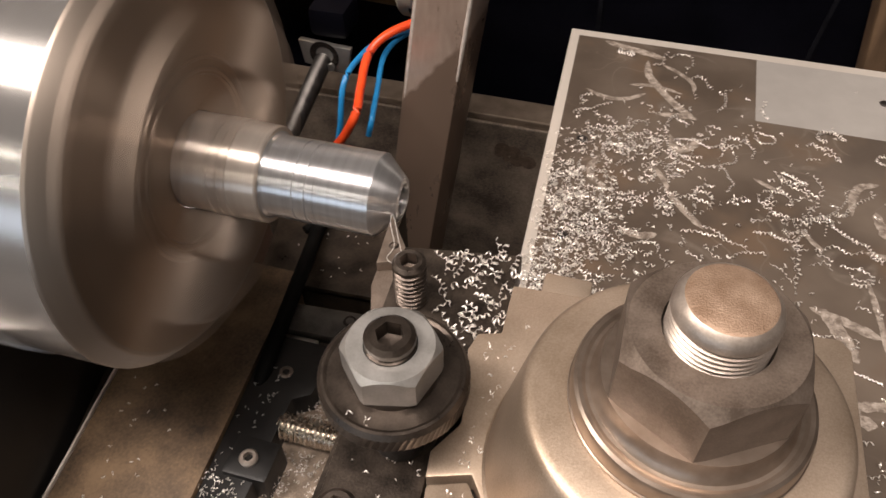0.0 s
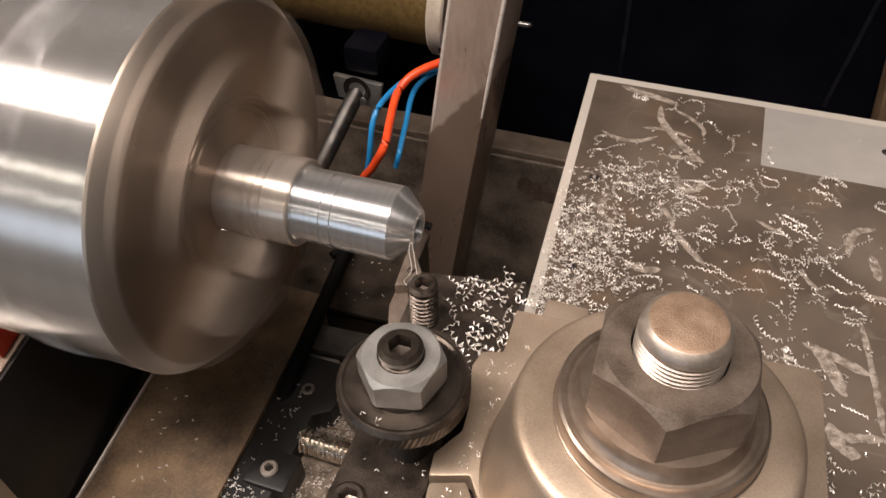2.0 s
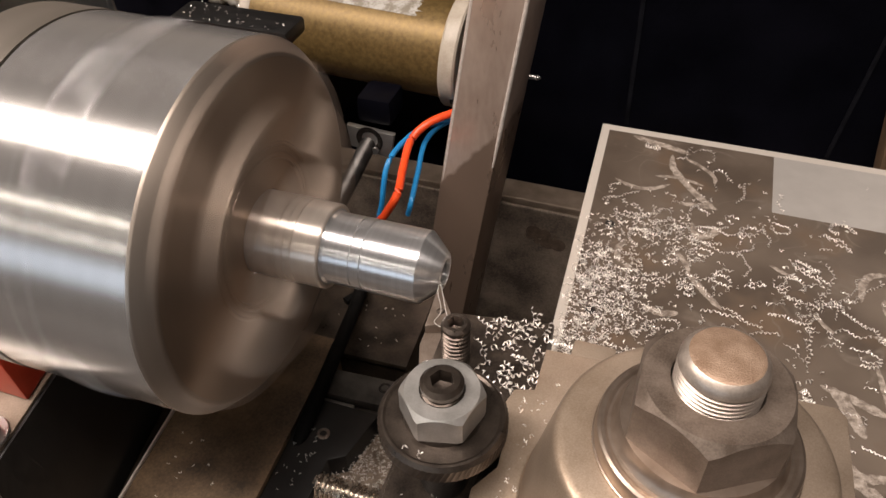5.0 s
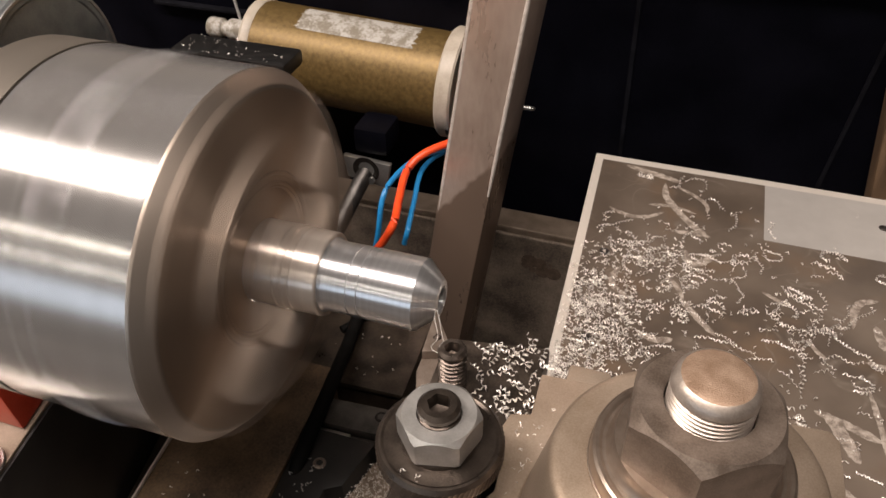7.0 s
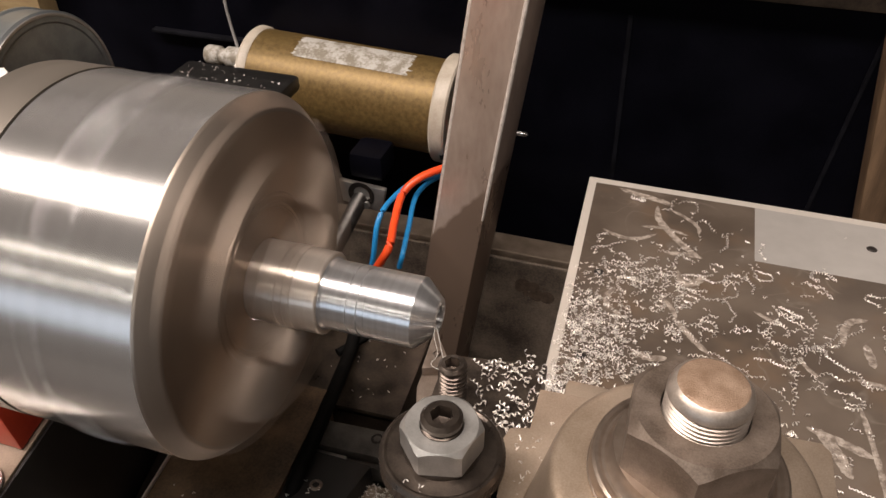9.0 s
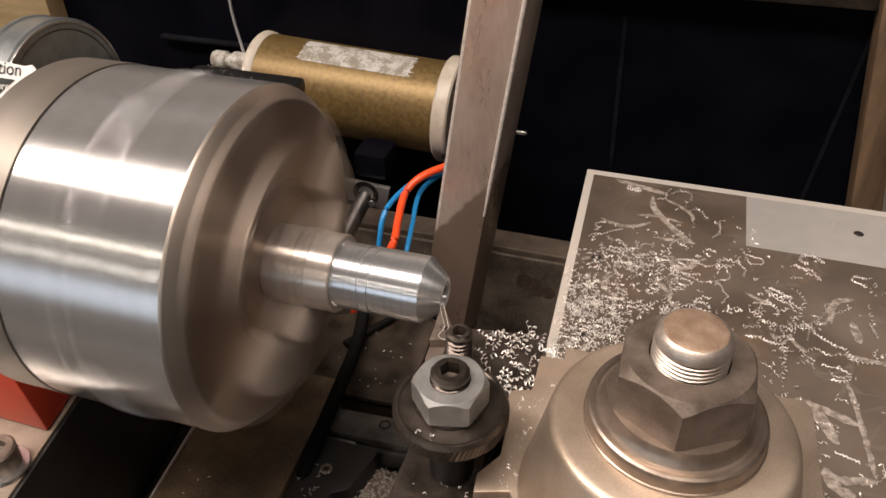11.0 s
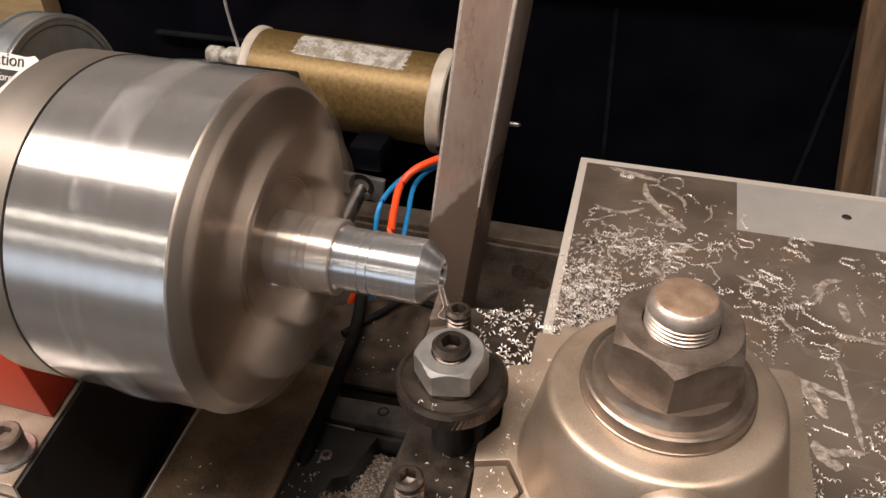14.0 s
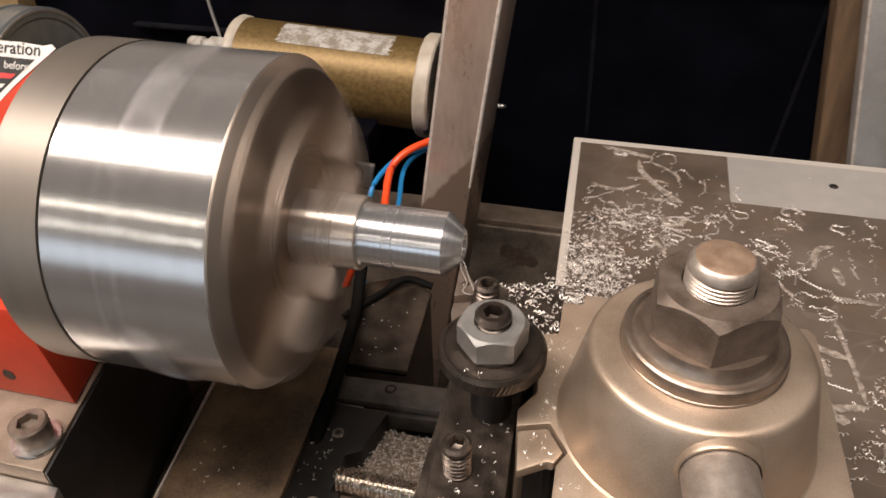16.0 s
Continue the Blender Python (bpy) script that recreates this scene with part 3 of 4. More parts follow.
bm = prism([(-24, -19), (-5.4, 17.6), (6.6, 34.9), (7.3, 35.3), (9.0, 34.2), (30, -20)], -330, -98.6, 1.5, m=Matrix(((0, 0, 1, 0), (1, 0, 0, 0), (0, 1, 0, 0), (0, 0, 0, 1))))
part("housing", bm, RED, head)
# dark disc on the casting, coloured like the shade in a hole
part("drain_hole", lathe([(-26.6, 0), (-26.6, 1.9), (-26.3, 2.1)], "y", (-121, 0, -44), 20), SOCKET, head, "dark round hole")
sticker = thing("warning_sticker", "white and black warning sticker, torn at one edge", "sticker")
up = Vector((0, 0.551, 0.835))
out = Vector((0, -0.835, 0.551))
LIE = Matrix(((1, up.x, out.x, -0.0992), (0, up.y, out.y, 0.0080), (0, up.z, out.z, 0.0372), (0, 0, 0, 1)))
LIE_MM = Matrix(((1, up.x, out.x, -99.2), (0, up.y, out.y, 8.0), (0, up.z, out.z, 37.2), (0, 0, 0, 1)))
part("paper", prism([(-34, -21), (-21, -21), (-10.6, -10), (-4.4, -4.4), (-1.2, -1.6), (-0.2, -0.7), (-1.4, 0.2), (-3.6, -0.3), (-9, 0.1), (-34, 0)], 0.05, 0.25, m=LIE_MM), WHITE, sticker, smooth=False)
part("black_field", prism([(-34, -20.5), (-23.2, -20.5), (-12.4, -10), (-5.6, -3.7), (-34, -3.4)], 0.27, 0.36, m=LIE_MM), INK, sticker, "black printed field", smooth=False)


def writing(text, x, y, size, mat_, parent, right=True):
    cu = bpy.data.curves.new("writing", "FONT")
    cu.body, cu.size, cu.align_x, cu.extrude = text, size * MM, "RIGHT" if right else "LEFT", 0.00003
    tmp = bpy.data.objects.new("writing", cu)
    scene.collection.objects.link(tmp)
    me = bpy.data.meshes.new_from_object(tmp.evaluated_get(bpy.context.evaluated_depsgraph_get()))
    bpy.data.objects.remove(tmp)
    me.transform(LIE @ Matrix.Translation((x * MM, y * MM, 0.0004)))
    me.materials.clear()
    me.materials.append(mat_)
    ob = new("lettering", me)
    ob.parent = parent
    return tagged(ob, "printed word")


writing("operation", -4.0, -2.7, 4.2, INK, sticker)
writing("before", -7.0, -6.3, 2.6, WHITE, sticker)
part("red_mark", prism([(-24, -8.9), (-11.6, -8.6), (-10.4, -7.4), (-24, -7.6)], 0.37, 0.42, m=LIE_MM), REDINK, sticker, "red printed bar", smooth=False)
part("text_bar", prism([(-24, -11.2), (-14.2, -11.0), (-13.2, -10.0), (-24, -10.2)], 0.37, 0.42, m=LIE_MM), WHITE, sticker, "unreadable white line", smooth=False)

bolt = thing("base_bolt", "steel socket-head bolt with a washer on the base plate", "bolt")
part("washer", lathe([(-51.95, 3), (-51.95, 6.2), (-51.4, 6.5), (-50.9, 6.3), (-50.9, 3)], "z", (-106.2, -39.0, 0), 40), ZINC, bolt, "bright washer")
socket_screw("head", bolt, (-106.2, -39.0), 4.9, -50.9, -44.6, NUT, 2.9, threaded=False)

# ---------------------------------------------------------------- chuck and workpiece, turning on the x axis
chuck = thing("lathe_chuck", "bright turned steel three-jaw chuck spinning on the headstock", "chuck")
spinning.append(chuck)
KEY = 12                                  # turn of the key sockets against the jaws
GX = -80.2                                # the parting groove
part("body", lathe([(GX + 0.3, 30), (GX + 0.3, 40), (-43.2, 40)], "x", n=128), STEEL_TURNED, chuck)
part("rounded_rim", lathe([(-43.2, 40), (-42.8, 39.9), (-42.5, 39.7), (-40.0, 37.3), (-39.75, 37.1), (-39.62, 36.8), (-39.6, 36.2)], "x", n=128), RIM, chuck, "satin chamfered rim")
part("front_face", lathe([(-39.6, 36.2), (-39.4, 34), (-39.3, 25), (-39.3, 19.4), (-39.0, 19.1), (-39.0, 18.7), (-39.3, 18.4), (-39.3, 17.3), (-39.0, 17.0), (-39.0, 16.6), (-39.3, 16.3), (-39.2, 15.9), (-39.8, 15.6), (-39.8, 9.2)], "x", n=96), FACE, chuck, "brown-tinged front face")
part("groove", lathe([(GX - 0.4, 39.2), (GX + 0.4, 39.2)], "x", n=96), INK, chuck, "dark parting groove")
part("back_plate", lathe([(-94.0, 25), (-94.0, 38.6), (-92.5, 40.2), (GX - 0.25, 40.2), (GX - 0.25, 30)], "x", n=128), BACK, chuck)
inner = [(-41, 9.05), (-29.8, 9.05), (-29.2, 9.7), (-29.0, 16.4), (-29.4, 17.0), (-41, 17.0)]
outer = [(-41, 17.05), (-32.9, 17.05), (-32.5, 17.5), (-32.3, 28.6), (-32.9, 29.4), (-36.4, 29.8), (-37.2, 30.6), (-37.8, 36.8), (-38.5, 37.8), (-41, 38.0)]
for k in range(3):
    jaw = part("jaw", prism(outer, -5.6, 5.6, 0.3, m=pose(0, 0, 0, 120 * k, 0, 0)), JAW, chuck, "stepped steel jaw")
    part("nose", prism(inner, -1.4, 1.4, 0.3, m=pose(0, 0, 0, 120 * k, 0, 0)), JAW, jaw, "narrow gripping nose")
for k in range(3):
    turn = pose(0, 0, 0, KEY + 120 * k, 0, 0)
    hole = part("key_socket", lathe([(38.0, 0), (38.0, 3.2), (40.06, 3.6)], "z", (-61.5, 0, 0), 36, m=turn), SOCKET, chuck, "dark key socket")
    part("socket_rim", lathe([(39.9, 3.5), (40.4, 3.7), (40.6, 4.2), (40.4, 4.7), (39.9, 4.9)], "z", (-61.5, 0, 0), 36, m=turn), ALU, hole, "bright rounded rim")
    # added bright bumps, whose glints blur into streaks as the chuck turns
    turn = pose(0, 0, 0, KEY + 52 + 120 * k, 0, 0)
    for x, r in ((-63.5, 1.0), (-68.0, 0.7)):
        part("streak_bump", lathe([(39.9, r), (40.25, r * 0.8), (40.45, r * 0.4), (40.5, 0)], "z", (x, 0, 0), 16, m=turn), ALU, chuck, "small added bump whose glint blurs into a streak")

work = thing("workpiece", "bright turned aluminium workpiece with a coned end and bore", "workpiece")
part("bore", lathe([(-9, 0), (-9, 2.3), (-0.5, 2.3), (0, 2.7)], "x", n=48), ALU, work)
part("coned_end", lathe([(0, 2.7), (0, 3.6), (-0.12, 3.9), (-4.0, 7.42), (-4.12, 7.5)], "x", n=96), ALU, work, "bright freshly cut cone")
part("turned_end", lathe([(-4.12, 7.5), (-14.9, 7.5), (-15.0, 7.2), (-15.6, 7.2), (-15.7, 7.5), (-17.4, 7.5), (-17.5, 7.2), (-17.9, 7.2), (-18.0, 7.44),
                          (-23.4, 7.44), (-24.0, 7.7), (-24.0, 8.0)], "x", n=96), ALU, work, "bright turned end with two fine grooves", angle=20)
part("bar_stock", lathe([(-24.0, 8.0), (-24.0, 8.7), (-24.3, 8.95), (-29.6, 8.95), (-29.8, 9.12), (-30.2, 9.12), (-30.4, 8.95), (-31.3, 8.95), (-31.5, 9.12), (-31.9, 9.12), (-32.1, 8.95),
                         (-33.0, 8.95), (-33.2, 9.12), (-33.6, 9.12), (-33.8, 8.95), (-43.4, 8.95), (-44.6, 8.6), (-62, 8.6)], "x", n=96), STOCK, work, "satin bar stock")
spinning.append(work)

# ---------------------------------------------------------------- cross slide with tool post
slide = thing("cross_slide", "oil-stained steel cross slide plate covered with chips", "cross slide")
carriage.append(slide)
PX = lambda y: 20.6 - 0.042 * y          # its left edge
part("plate", prism([(PX(-110), -110), (185, -110), (185, 113.5), (PX(113.5), 113.5)], (-32.4) - 14, (-32.4), 0.5), SLIDE, slide)
for x, y, r in ((26.6, 64.0, 1.2), (27.4, 30.0, 1.1), (101.3, 98.4, 1.2)):
    # discs on the plate, their dark colour standing for shade in holes
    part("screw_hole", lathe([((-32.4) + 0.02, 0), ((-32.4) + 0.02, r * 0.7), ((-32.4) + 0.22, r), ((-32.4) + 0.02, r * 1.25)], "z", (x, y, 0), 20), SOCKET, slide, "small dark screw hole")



def smear(points, w):
    """A wiped stroke through the points, with ragged sides."""
    P = [Vector(p) for p in points]
    P = [2 * P[0] - P[1]] + P + [2 * P[-1] - P[-2]]
    path = []
    for i in range(1, len(P) - 2):
        a, b, c, d = P[i - 1:i + 3]
        for k in range(10):
            t = k / 10
            path.append(0.5 * (2 * b + (c - a) * t + (2 * a - 5 * b + 4 * c - d) * t * t + (3 * b - a - 3 * c + d) * t ** 3))
    path.append(P[-2])
    bm, rows, n = bmesh.new(), [], len(path) - 1
    for i, p in enumerate(path):
        d = (path[min(i + 1, n)] - path[max(i - 1, 0)]).normalized()
        q = w / 2 * (1 - abs(2 * i / n - 1) ** 5 * 0.9)
        l, r = (q * (1 + 0.45 * noise.noise((p.x * 0.9, p.y * 0.9, z))) for z in (1.0, 7.0))
        rows.append([bm.verts.new((p.x - d.y * e, p.y + d.x * e, -32.4 + z)) for e, z in ((-r, 0.02), (-0.8 * r, 0.05), (0.8 * l, 0.05), (l, 0.02))])
    for A, B in zip(rows, rows[1:]):
        for k in range(3):
            bm.faces.new((A[k], A[k + 1], B[k + 1], B[k]))
    bmesh.ops.translate(bm, vec=(0, 0, 0.008 * len(slide.children)), verts=bm.verts)
    part("smear", bm, SMEAR, slide, "pale wiped smear", smooth=False)


smear([(26.5, 109.0), (32.1, 107.2), (38.4, 106.0), (44.3, 103.8)], 2.4)
smear([(39.3, 102.2), (40.3, 95.3), (45.3, 87.5), (50.1, 82.0), (53.8, 79.0)], 2.2)
smear([(54.3, 79.2), (49.1, 79.6), (43.8, 78.6)], 1.9)
smear([(24.6, 85.0), (29.8, 82.6), (35.3, 83.2), (40.2, 86.8)], 1.5)
smear([(35.6, 89.8), (42.5, 90.7), (49.6, 89.0)], 1.2)
smear([(43.0, 101.5), (48.0, 98.5), (52.0, 94.5), (52.6, 90.5)], 1.3)
smear([(31.8, 58.8), (30.2, 54.0), (31.4, 50.2), (35.3, 47.6)], 1.7)
smear([(44.0, 58.6), (46.7, 55.7), (49.1, 51.0)], 1.5)
smear([(48.2, 51.2), (52.6, 45.4), (57.8, 39.8)], 1.8)
smear([(47.8, 71.2), (49.8, 65.6), (53.2, 67.8), (55.8, 71.6)], 2.3)
smear([(39.2, 35.1), (44.0, 34.2), (47.9, 35.5)], 2.2)
smear([(80.0, 22.9), (86.9, 20.7), (93.8, 18.2)], 2.4)
smear([(82.4, 22.3), (85.8, 17.4), (88.6, 11.0)], 3.0)
smear([(90.0, 52.6), (90.7, 59.4), (92.8, 63.2), (96.8, 65.0)], 2.0)
smear([(95.4, 55.2), (96.0, 51.0), (96.7, 47.0)], 2.2)
smear([(92.0, 33.4), (93.3, 25.0), (94.6, 14.1), (95.6, 2.2)], 1.4)
smear([(68.4, 59.8), (72.2, 57.7), (75.0, 56.2)], 1.2)
smear([(79.0, 45.4), (81.1, 42.1), (83.4, 39.8)], 1.2)
smear([(84.2, 2.0), (88.5, 1.2), (96.0, 3.2)], 2.2)
smear([(91.8, 41.6), (97.5, 41.2), (106.0, 40.6)], 1.5)
smear([(85.2, 3.8), (87.3, -1.4), (91.0, -2.4)], 2.8)

BX, BY = 47.7, -42.6                      # axis of the clamping bolt
tpost = thing("tool_post", "satin steel quick-change tool post with a domed top", "tool post")
carriage.append(tpost)
part("block", prism([(24.6, -17.8), (24.8, -26.6), (21.6, -27.6), (20.9, -30.5), (22.6, -38), (22.9, -42), (20.2, -46.6), (20.6, -50.2), (26.0, -48.4), (29.6, -53.6), (28.0, -56.6), (28.2, -66), (73.6, -66), (72.0, -17), (70.6, -15.4)], (-32.4), 5.6, 0.35), POST, tpost)
part("dome", lathe([(5.6, 21.2), (5.9, 20.8), (9, 20.3), (15, 19.0), (20.3, 17.8), (21.8, 17.4), (22.4, 17.1), (22.75, 16.6), (22.9, 15.9), (23.3, 13.0), (23.3, 10)], "z", (BX, BY, 0), 80), POST, tpost)
# dovetail clamp and its edge beside the holder
part("clamp_jaw", prism([(20.9, -51.0), (25.8, -49.3), (28.9, -53.7), (27.6, -56.2), (26.6, -56.0), (22.0, -59.0)], 3.2, 5.4, 0.45), POST, tpost, "dovetail clamp tongue")
part("clamp_bar", prism([(22.6, -50.4), (26.4, -49.0), (28.4, -53.0), (27.2, -55.6), (25.8, -54.9), (22.8, -56.4)], -24, 3.3, 0.4), BLACK, tpost, "dark bar under the tongue")
part("back_lug", box((28.5, -18.6, -10), (36, -12, 3.5), 0.8), POST, tpost)
LEVER = Matrix.Translation((50.6, -57.0, 16.4)) @ pose(0, 0, 0, 90, 0, 5)
part("lever_boss", lathe([(-6, 6.0), (3.6, 6.2), (4.0, 6.0), (4.1, 5.7), (3.4, 5.5)], "z", n=40, m=LEVER), POST, tpost, "rough rim of the lever hole")
part("lever", lathe([(0, 0), (0, 5.2), (0.2, 5.4), (60, 5.4), (61, 4.6), (61, 0)], "z", n=40, m=LEVER), STUD, tpost, "round bright steel clamp lever")
flange = [(23.25, 11), (23.25, 12.45), (23.4, 12.6), (23.75, 12.6), (23.85, 12.45), (25.5, 12.35), (25.95, 12.2), (26.2, 11.85), (26.15, 11.4), (25.95, 11.0), (26.0, 10.6), (26.5, 10.2), (27.3, 9.9), (28.3, 9.75), (28.3, 4)]
part("flange", lathe(flange, "z", (BX, BY, 0), 72), FLANGE, tpost, "worn flange under the nut", angle=20)
part("nut", hex_nut(9.8, 28.2, 36.2, 5.25, (BX, BY), 31), NUT, tpost, "worn dark hexagon nut", angle=16)
prof = [(30, 0), (30, 4.6)]
z = 30.5
while z < 38.9:
    prof += [(z, 4.66), (z + 0.08, 4.66), (z + 0.34, 5.0), (z + 0.44, 5.0)]
    z += 0.68
part("bolt", lathe(prof + [(39.35, 4.98), (40.0, 4.82), (40.5, 4.5), (40.8, 4.1)], "z", (BX, BY, 0), 56), STUD, tpost, "bright threaded bolt end")
part("bolt_end", lathe([(40.8, 4.1), (40.97, 3.65), (41.0, 0)], "z", (BX, BY, 0), 40), BOLT_TOP, tpost, "rusty bolt end")

# tool holder with its screws
HT = 2.6                                  # height of its top
holder = thing("tool_holder", "black oiled steel tool holder with set screws", "tool holder")
carriage.append(holder)
part("upper_lip", prism([(5.6, -12.0), (24.4, -9.0), (24.4, -27), (20.8, -29), (19.8, -36), (6.4, -36)], HT - 7.0, HT, 0.5), HOLDER, holder)
part("front_lip", prism([(6.4, -36.05), (19.8, -36.05), (20.0, -50), (21.2, -66), (21.8, -84), (9.2, -84), (7.6, -60)], HT - 7.0, HT - 1.9, 0.5), HOLDER, holder)
part("back_web", prism([(14.4, -14.0), (24.2, -11.5), (24.2, -26.5), (20.6, -29), (19.8, -37), (20.0, -50), (21.2, -66), (21.8, -84), (17.0, -84)], HT - 19, HT - 7.05, 0.3), HOLDER, holder)
part("lower_lip", prism([(4.8, -16.0), (24.2, -11.5), (24.2, -26.5), (20.6, -29), (19.8, -37), (20.0, -50), (21.2, -66), (21.8, -84), (8.2, -84), (6.6, -60)], HT - 27, HT - 19.05, 0.5), HOLDER, holder)
socket_screw("set_screw", holder, (9.9, -22.0), 2.5, HT - 0.2, 11.6, SCREW, 1.45)
socket_screw("set_screw", holder, (12.0, -57.6), 2.5, HT - 3, 8.2, SCREW, 1.45)
socket_screw("set_screw", holder, (11.2, -79.0), 2.5, HT - 3, 8.0, SCREW, 1.45)
SX, SY = 15.0, -43.4
adjuster = thing("height_adjuster", "dark knurled height nut locked by a zinc hexagon nut", "height nut")
carriage.append(adjuster)
part("stud", lathe([(HT - 1.95, 3.6), (HT - 1.4, 3.7), (14.6, 3.6)], "z", (SX, SY, 0), 40), BLACK, adjuster, "black stud")
# knurled rim: slanted teeth
bm, n = bmesh.new(), 216
rings = []
for z, r, shift in ((14.0, 8.2, 0), (14.35, 9.1, 0), (14.45, 9.15, 0), (16.6, 9.15, 1.1), (16.75, 9.1, 1.1), (17.25, 8.75, 1.1), (17.3, 8.4, 1.1), (17.05, 8.0, 1.1), (17.0, 6.6, 1.1), (17.05, 4.2, 1.1)):
    ring = []
    for i in range(n):
        tooth = 0.22 * abs(((i / 3 + 0) % 1) - 0.5) if 9.12 < r else 0
        a = 2 * math.pi * (i + shift * 3) / n
        ring.append(bm.verts.new((SX + (r + tooth - 0.08) * math.cos(a), SY + (r + tooth - 0.08) * math.sin(a), z)))
    rings.append(ring)
for A, B in zip(rings, rings[1:]):
    for i in range(n):
        bm.faces.new((A[i], A[(i + 1) % n], B[(i + 1) % n], B[i]))
bm.faces.new(rings[0])
part("knurled_disc", bm, KNURL, adjuster, "dark knurled disc", angle=20)
part("washer_face", lathe([(17.0, 5.5), (17.4, 5.5), (17.85, 5.3), (17.85, 3)], "z", (SX, SY, 0), 48), KNURL, adjuster)
part("nut", hex_nut(6.1, 17.9, 22.6, 3.15, (SX, SY), 13), SATIN, adjuster, "zinc-plated hexagon nut", angle=16)
socket_screw("stud_end", adjuster, (SX, SY), 3.0, 18, 24.6, KNURL, 1.7)

# turning tool with its insert
tool = thing("turning_tool", "steel turning tool with a pointed carbide insert", "turning tool")
carriage.append(tool)
TX, TY = 0.4, -3.3
part("shank", prism([(5.0, -26), (13.8, -26), (13.8, -80), (5.0, -80)], HT - 18.6, HT - 7.1, 0.3), HOLDER, tool)
part("tool_head", prism([(TX + 0.5, TY - 1.5), (TX + 3.6, TY - 6.0), (TX + 9.4, TY - 16), (13.4, -26), (4.2, -26), (TX + 0.9, TY - 14)], -9, -2.2, 0.3), NUT, tool, "tapered tool head")
part("insert", prism([(TX, TY), (TX + 6.3, TY - 9.2), (TX + 1.0, TY - 11.2)], -2.15, 0.0, 0.15), NUT, tool, "three-cornered carbide insert")
socket_screw("insert_screw", tool, (TX + 2.6, TY - 6.9), 1.1, -1.2, 0.3, SCREW, 0.6, threaded=False)

# a fresh chip hanging from the cutting edge
strand = single("chip_strand", sweep([(0.4, -3.6, 0.1), (1.6, -5.6, 1.9), (3.6, -9.5, 1.2), (5.6, -13.6, 0.9), (5.0, -15.4, 1.8), (3.2, -14.2, 1.4), (3.4, -11.0, 1.0), (1.2, -6.4, 0.6), (0.5, -4.0, 0.3)], 0.07, 6), CHIP,
                "fine bright chip strand curling off the tool tip", "chip")
carriage.append(strand)

# ---------------------------------------------------------------- swarf
rnd = random.Random(7)


def loose(n, box_, z, density):
    out = []
    while len(out) < n:
        x, y = rnd.uniform(box_[0], box_[2]), rnd.uniform(box_[1], box_[3])
        if rnd.random() < density(x, y):
            out.append((x, y, z + (rnd.random() ** 3) * 0.5))
    return out


def strings(n, box_, z, density, length=(3, 12)):
    """Long winding coils."""
    out = []
    while len(out) < n:
        x, y = rnd.uniform(box_[0], box_[2]), rnd.uniform(box_[1], box_[3])
        if rnd.random() > density(x, y):
            continue
        a, bend, trail = rnd.uniform(0, 6.3), rnd.gauss(0, 0.22), [(x, y, z)]
        for _ in range(rnd.randint(*length)):
            a += bend + rnd.gauss(0, 0.35)
            if rnd.random() < 0.12:
                a, bend = a + rnd.choice((-1.3, 1.3)), rnd.gauss(0, 0.25)
            x, y = x + 0.95 * math.cos(a), y + 0.95 * math.sin(a)
            if not (PX(y) + 1.2 < x < 183 and y < 111):
                break
            trail.append((x, y, z))
        if len(trail) > 2:
            out.append(trail)
    return out


def on_plate(x, y):
    if x < PX(y) + 1.2:
        return 0
    d = math.exp(-(max(x - 27, 0) / 13) ** 2) * math.exp(-(max(y - 42, 0) / 17) ** 2)
    d += 0.5 * math.exp(-((x - 41) / 8) ** 2 - ((y - 66) / 9) ** 2)
    return d


def trails_on_plate(x, y):
    if x > 67.5 and y > 80:
        return 0.015
    if y > 84:
        return 0.08 + 0.5 * math.exp(-((x - 58) / 8) ** 2 - ((y - 93) / 4) ** 2)
    clump = noise.noise((x * 0.07, y * 0.07, 3.0))
    return max(0.06, 0.32 + 1.1 * clump) * math.exp(-(max(x - 70, 0) / 60) ** 2) + 0.3 * on_plate(x, y)


trails = crumbs(loose(1150, (18, -14, 90, 100), -32.4, on_plate), 12, (0.8, 2.6))
trails += strings(400, (22, -64, 150, 106), -32.4, trails_on_plate, (4, 15))
trails += crumbs(loose(800, (22, -64, 150, 106), -32.4, trails_on_plate), 13, (0.6, 1.6))
chips = tagged(new("chips", swarf(trails, 3, 0.74)), "bright coiled aluminium chips scattered over the cross slide", "swarf", kind="stuff")
carriage.append(chips)
spots = []
while len(spots) < 75:
    x, y = rnd.uniform(10, 24), rnd.uniform(-33, -10.5)
    if x > 12 + 0.28 * (-10 - y) and not (math.hypot(x - SX, y - SY) < 9.6):
        spots.append((x, y, HT + rnd.random() ** 2 * 0.7))
nest = tagged(new("chips", swarf(crumbs(spots, 14, (1.6, 4.4)), 4, 0.78, 0.25)), "nest of bright curled chips on the tool holder", "swarf", kind="stuff")
carriage.append(nest)
spots = [(rnd.uniform(8.5, 19), rnd.uniform(-80, -38), HT - 1.9) for _ in range(60)] + [(rnd.uniform(23.5, 28), rnd.uniform(-48, -24), 5.6) for _ in range(34)]
spots += [(rnd.uniform(29.5, 33), rnd.uniform(-64, -58), 5.6) for _ in range(8)] + [(rnd.uniform(22.5, 27), rnd.uniform(-57, -51.5), 5.4) for _ in range(9)]
for _ in range(3):
    a, q = rnd.uniform(4.2, 5.0), rnd.uniform(6.6, 7.8)
    spots.append((SX + q * math.cos(a), SY + q * math.sin(a), 17.1))
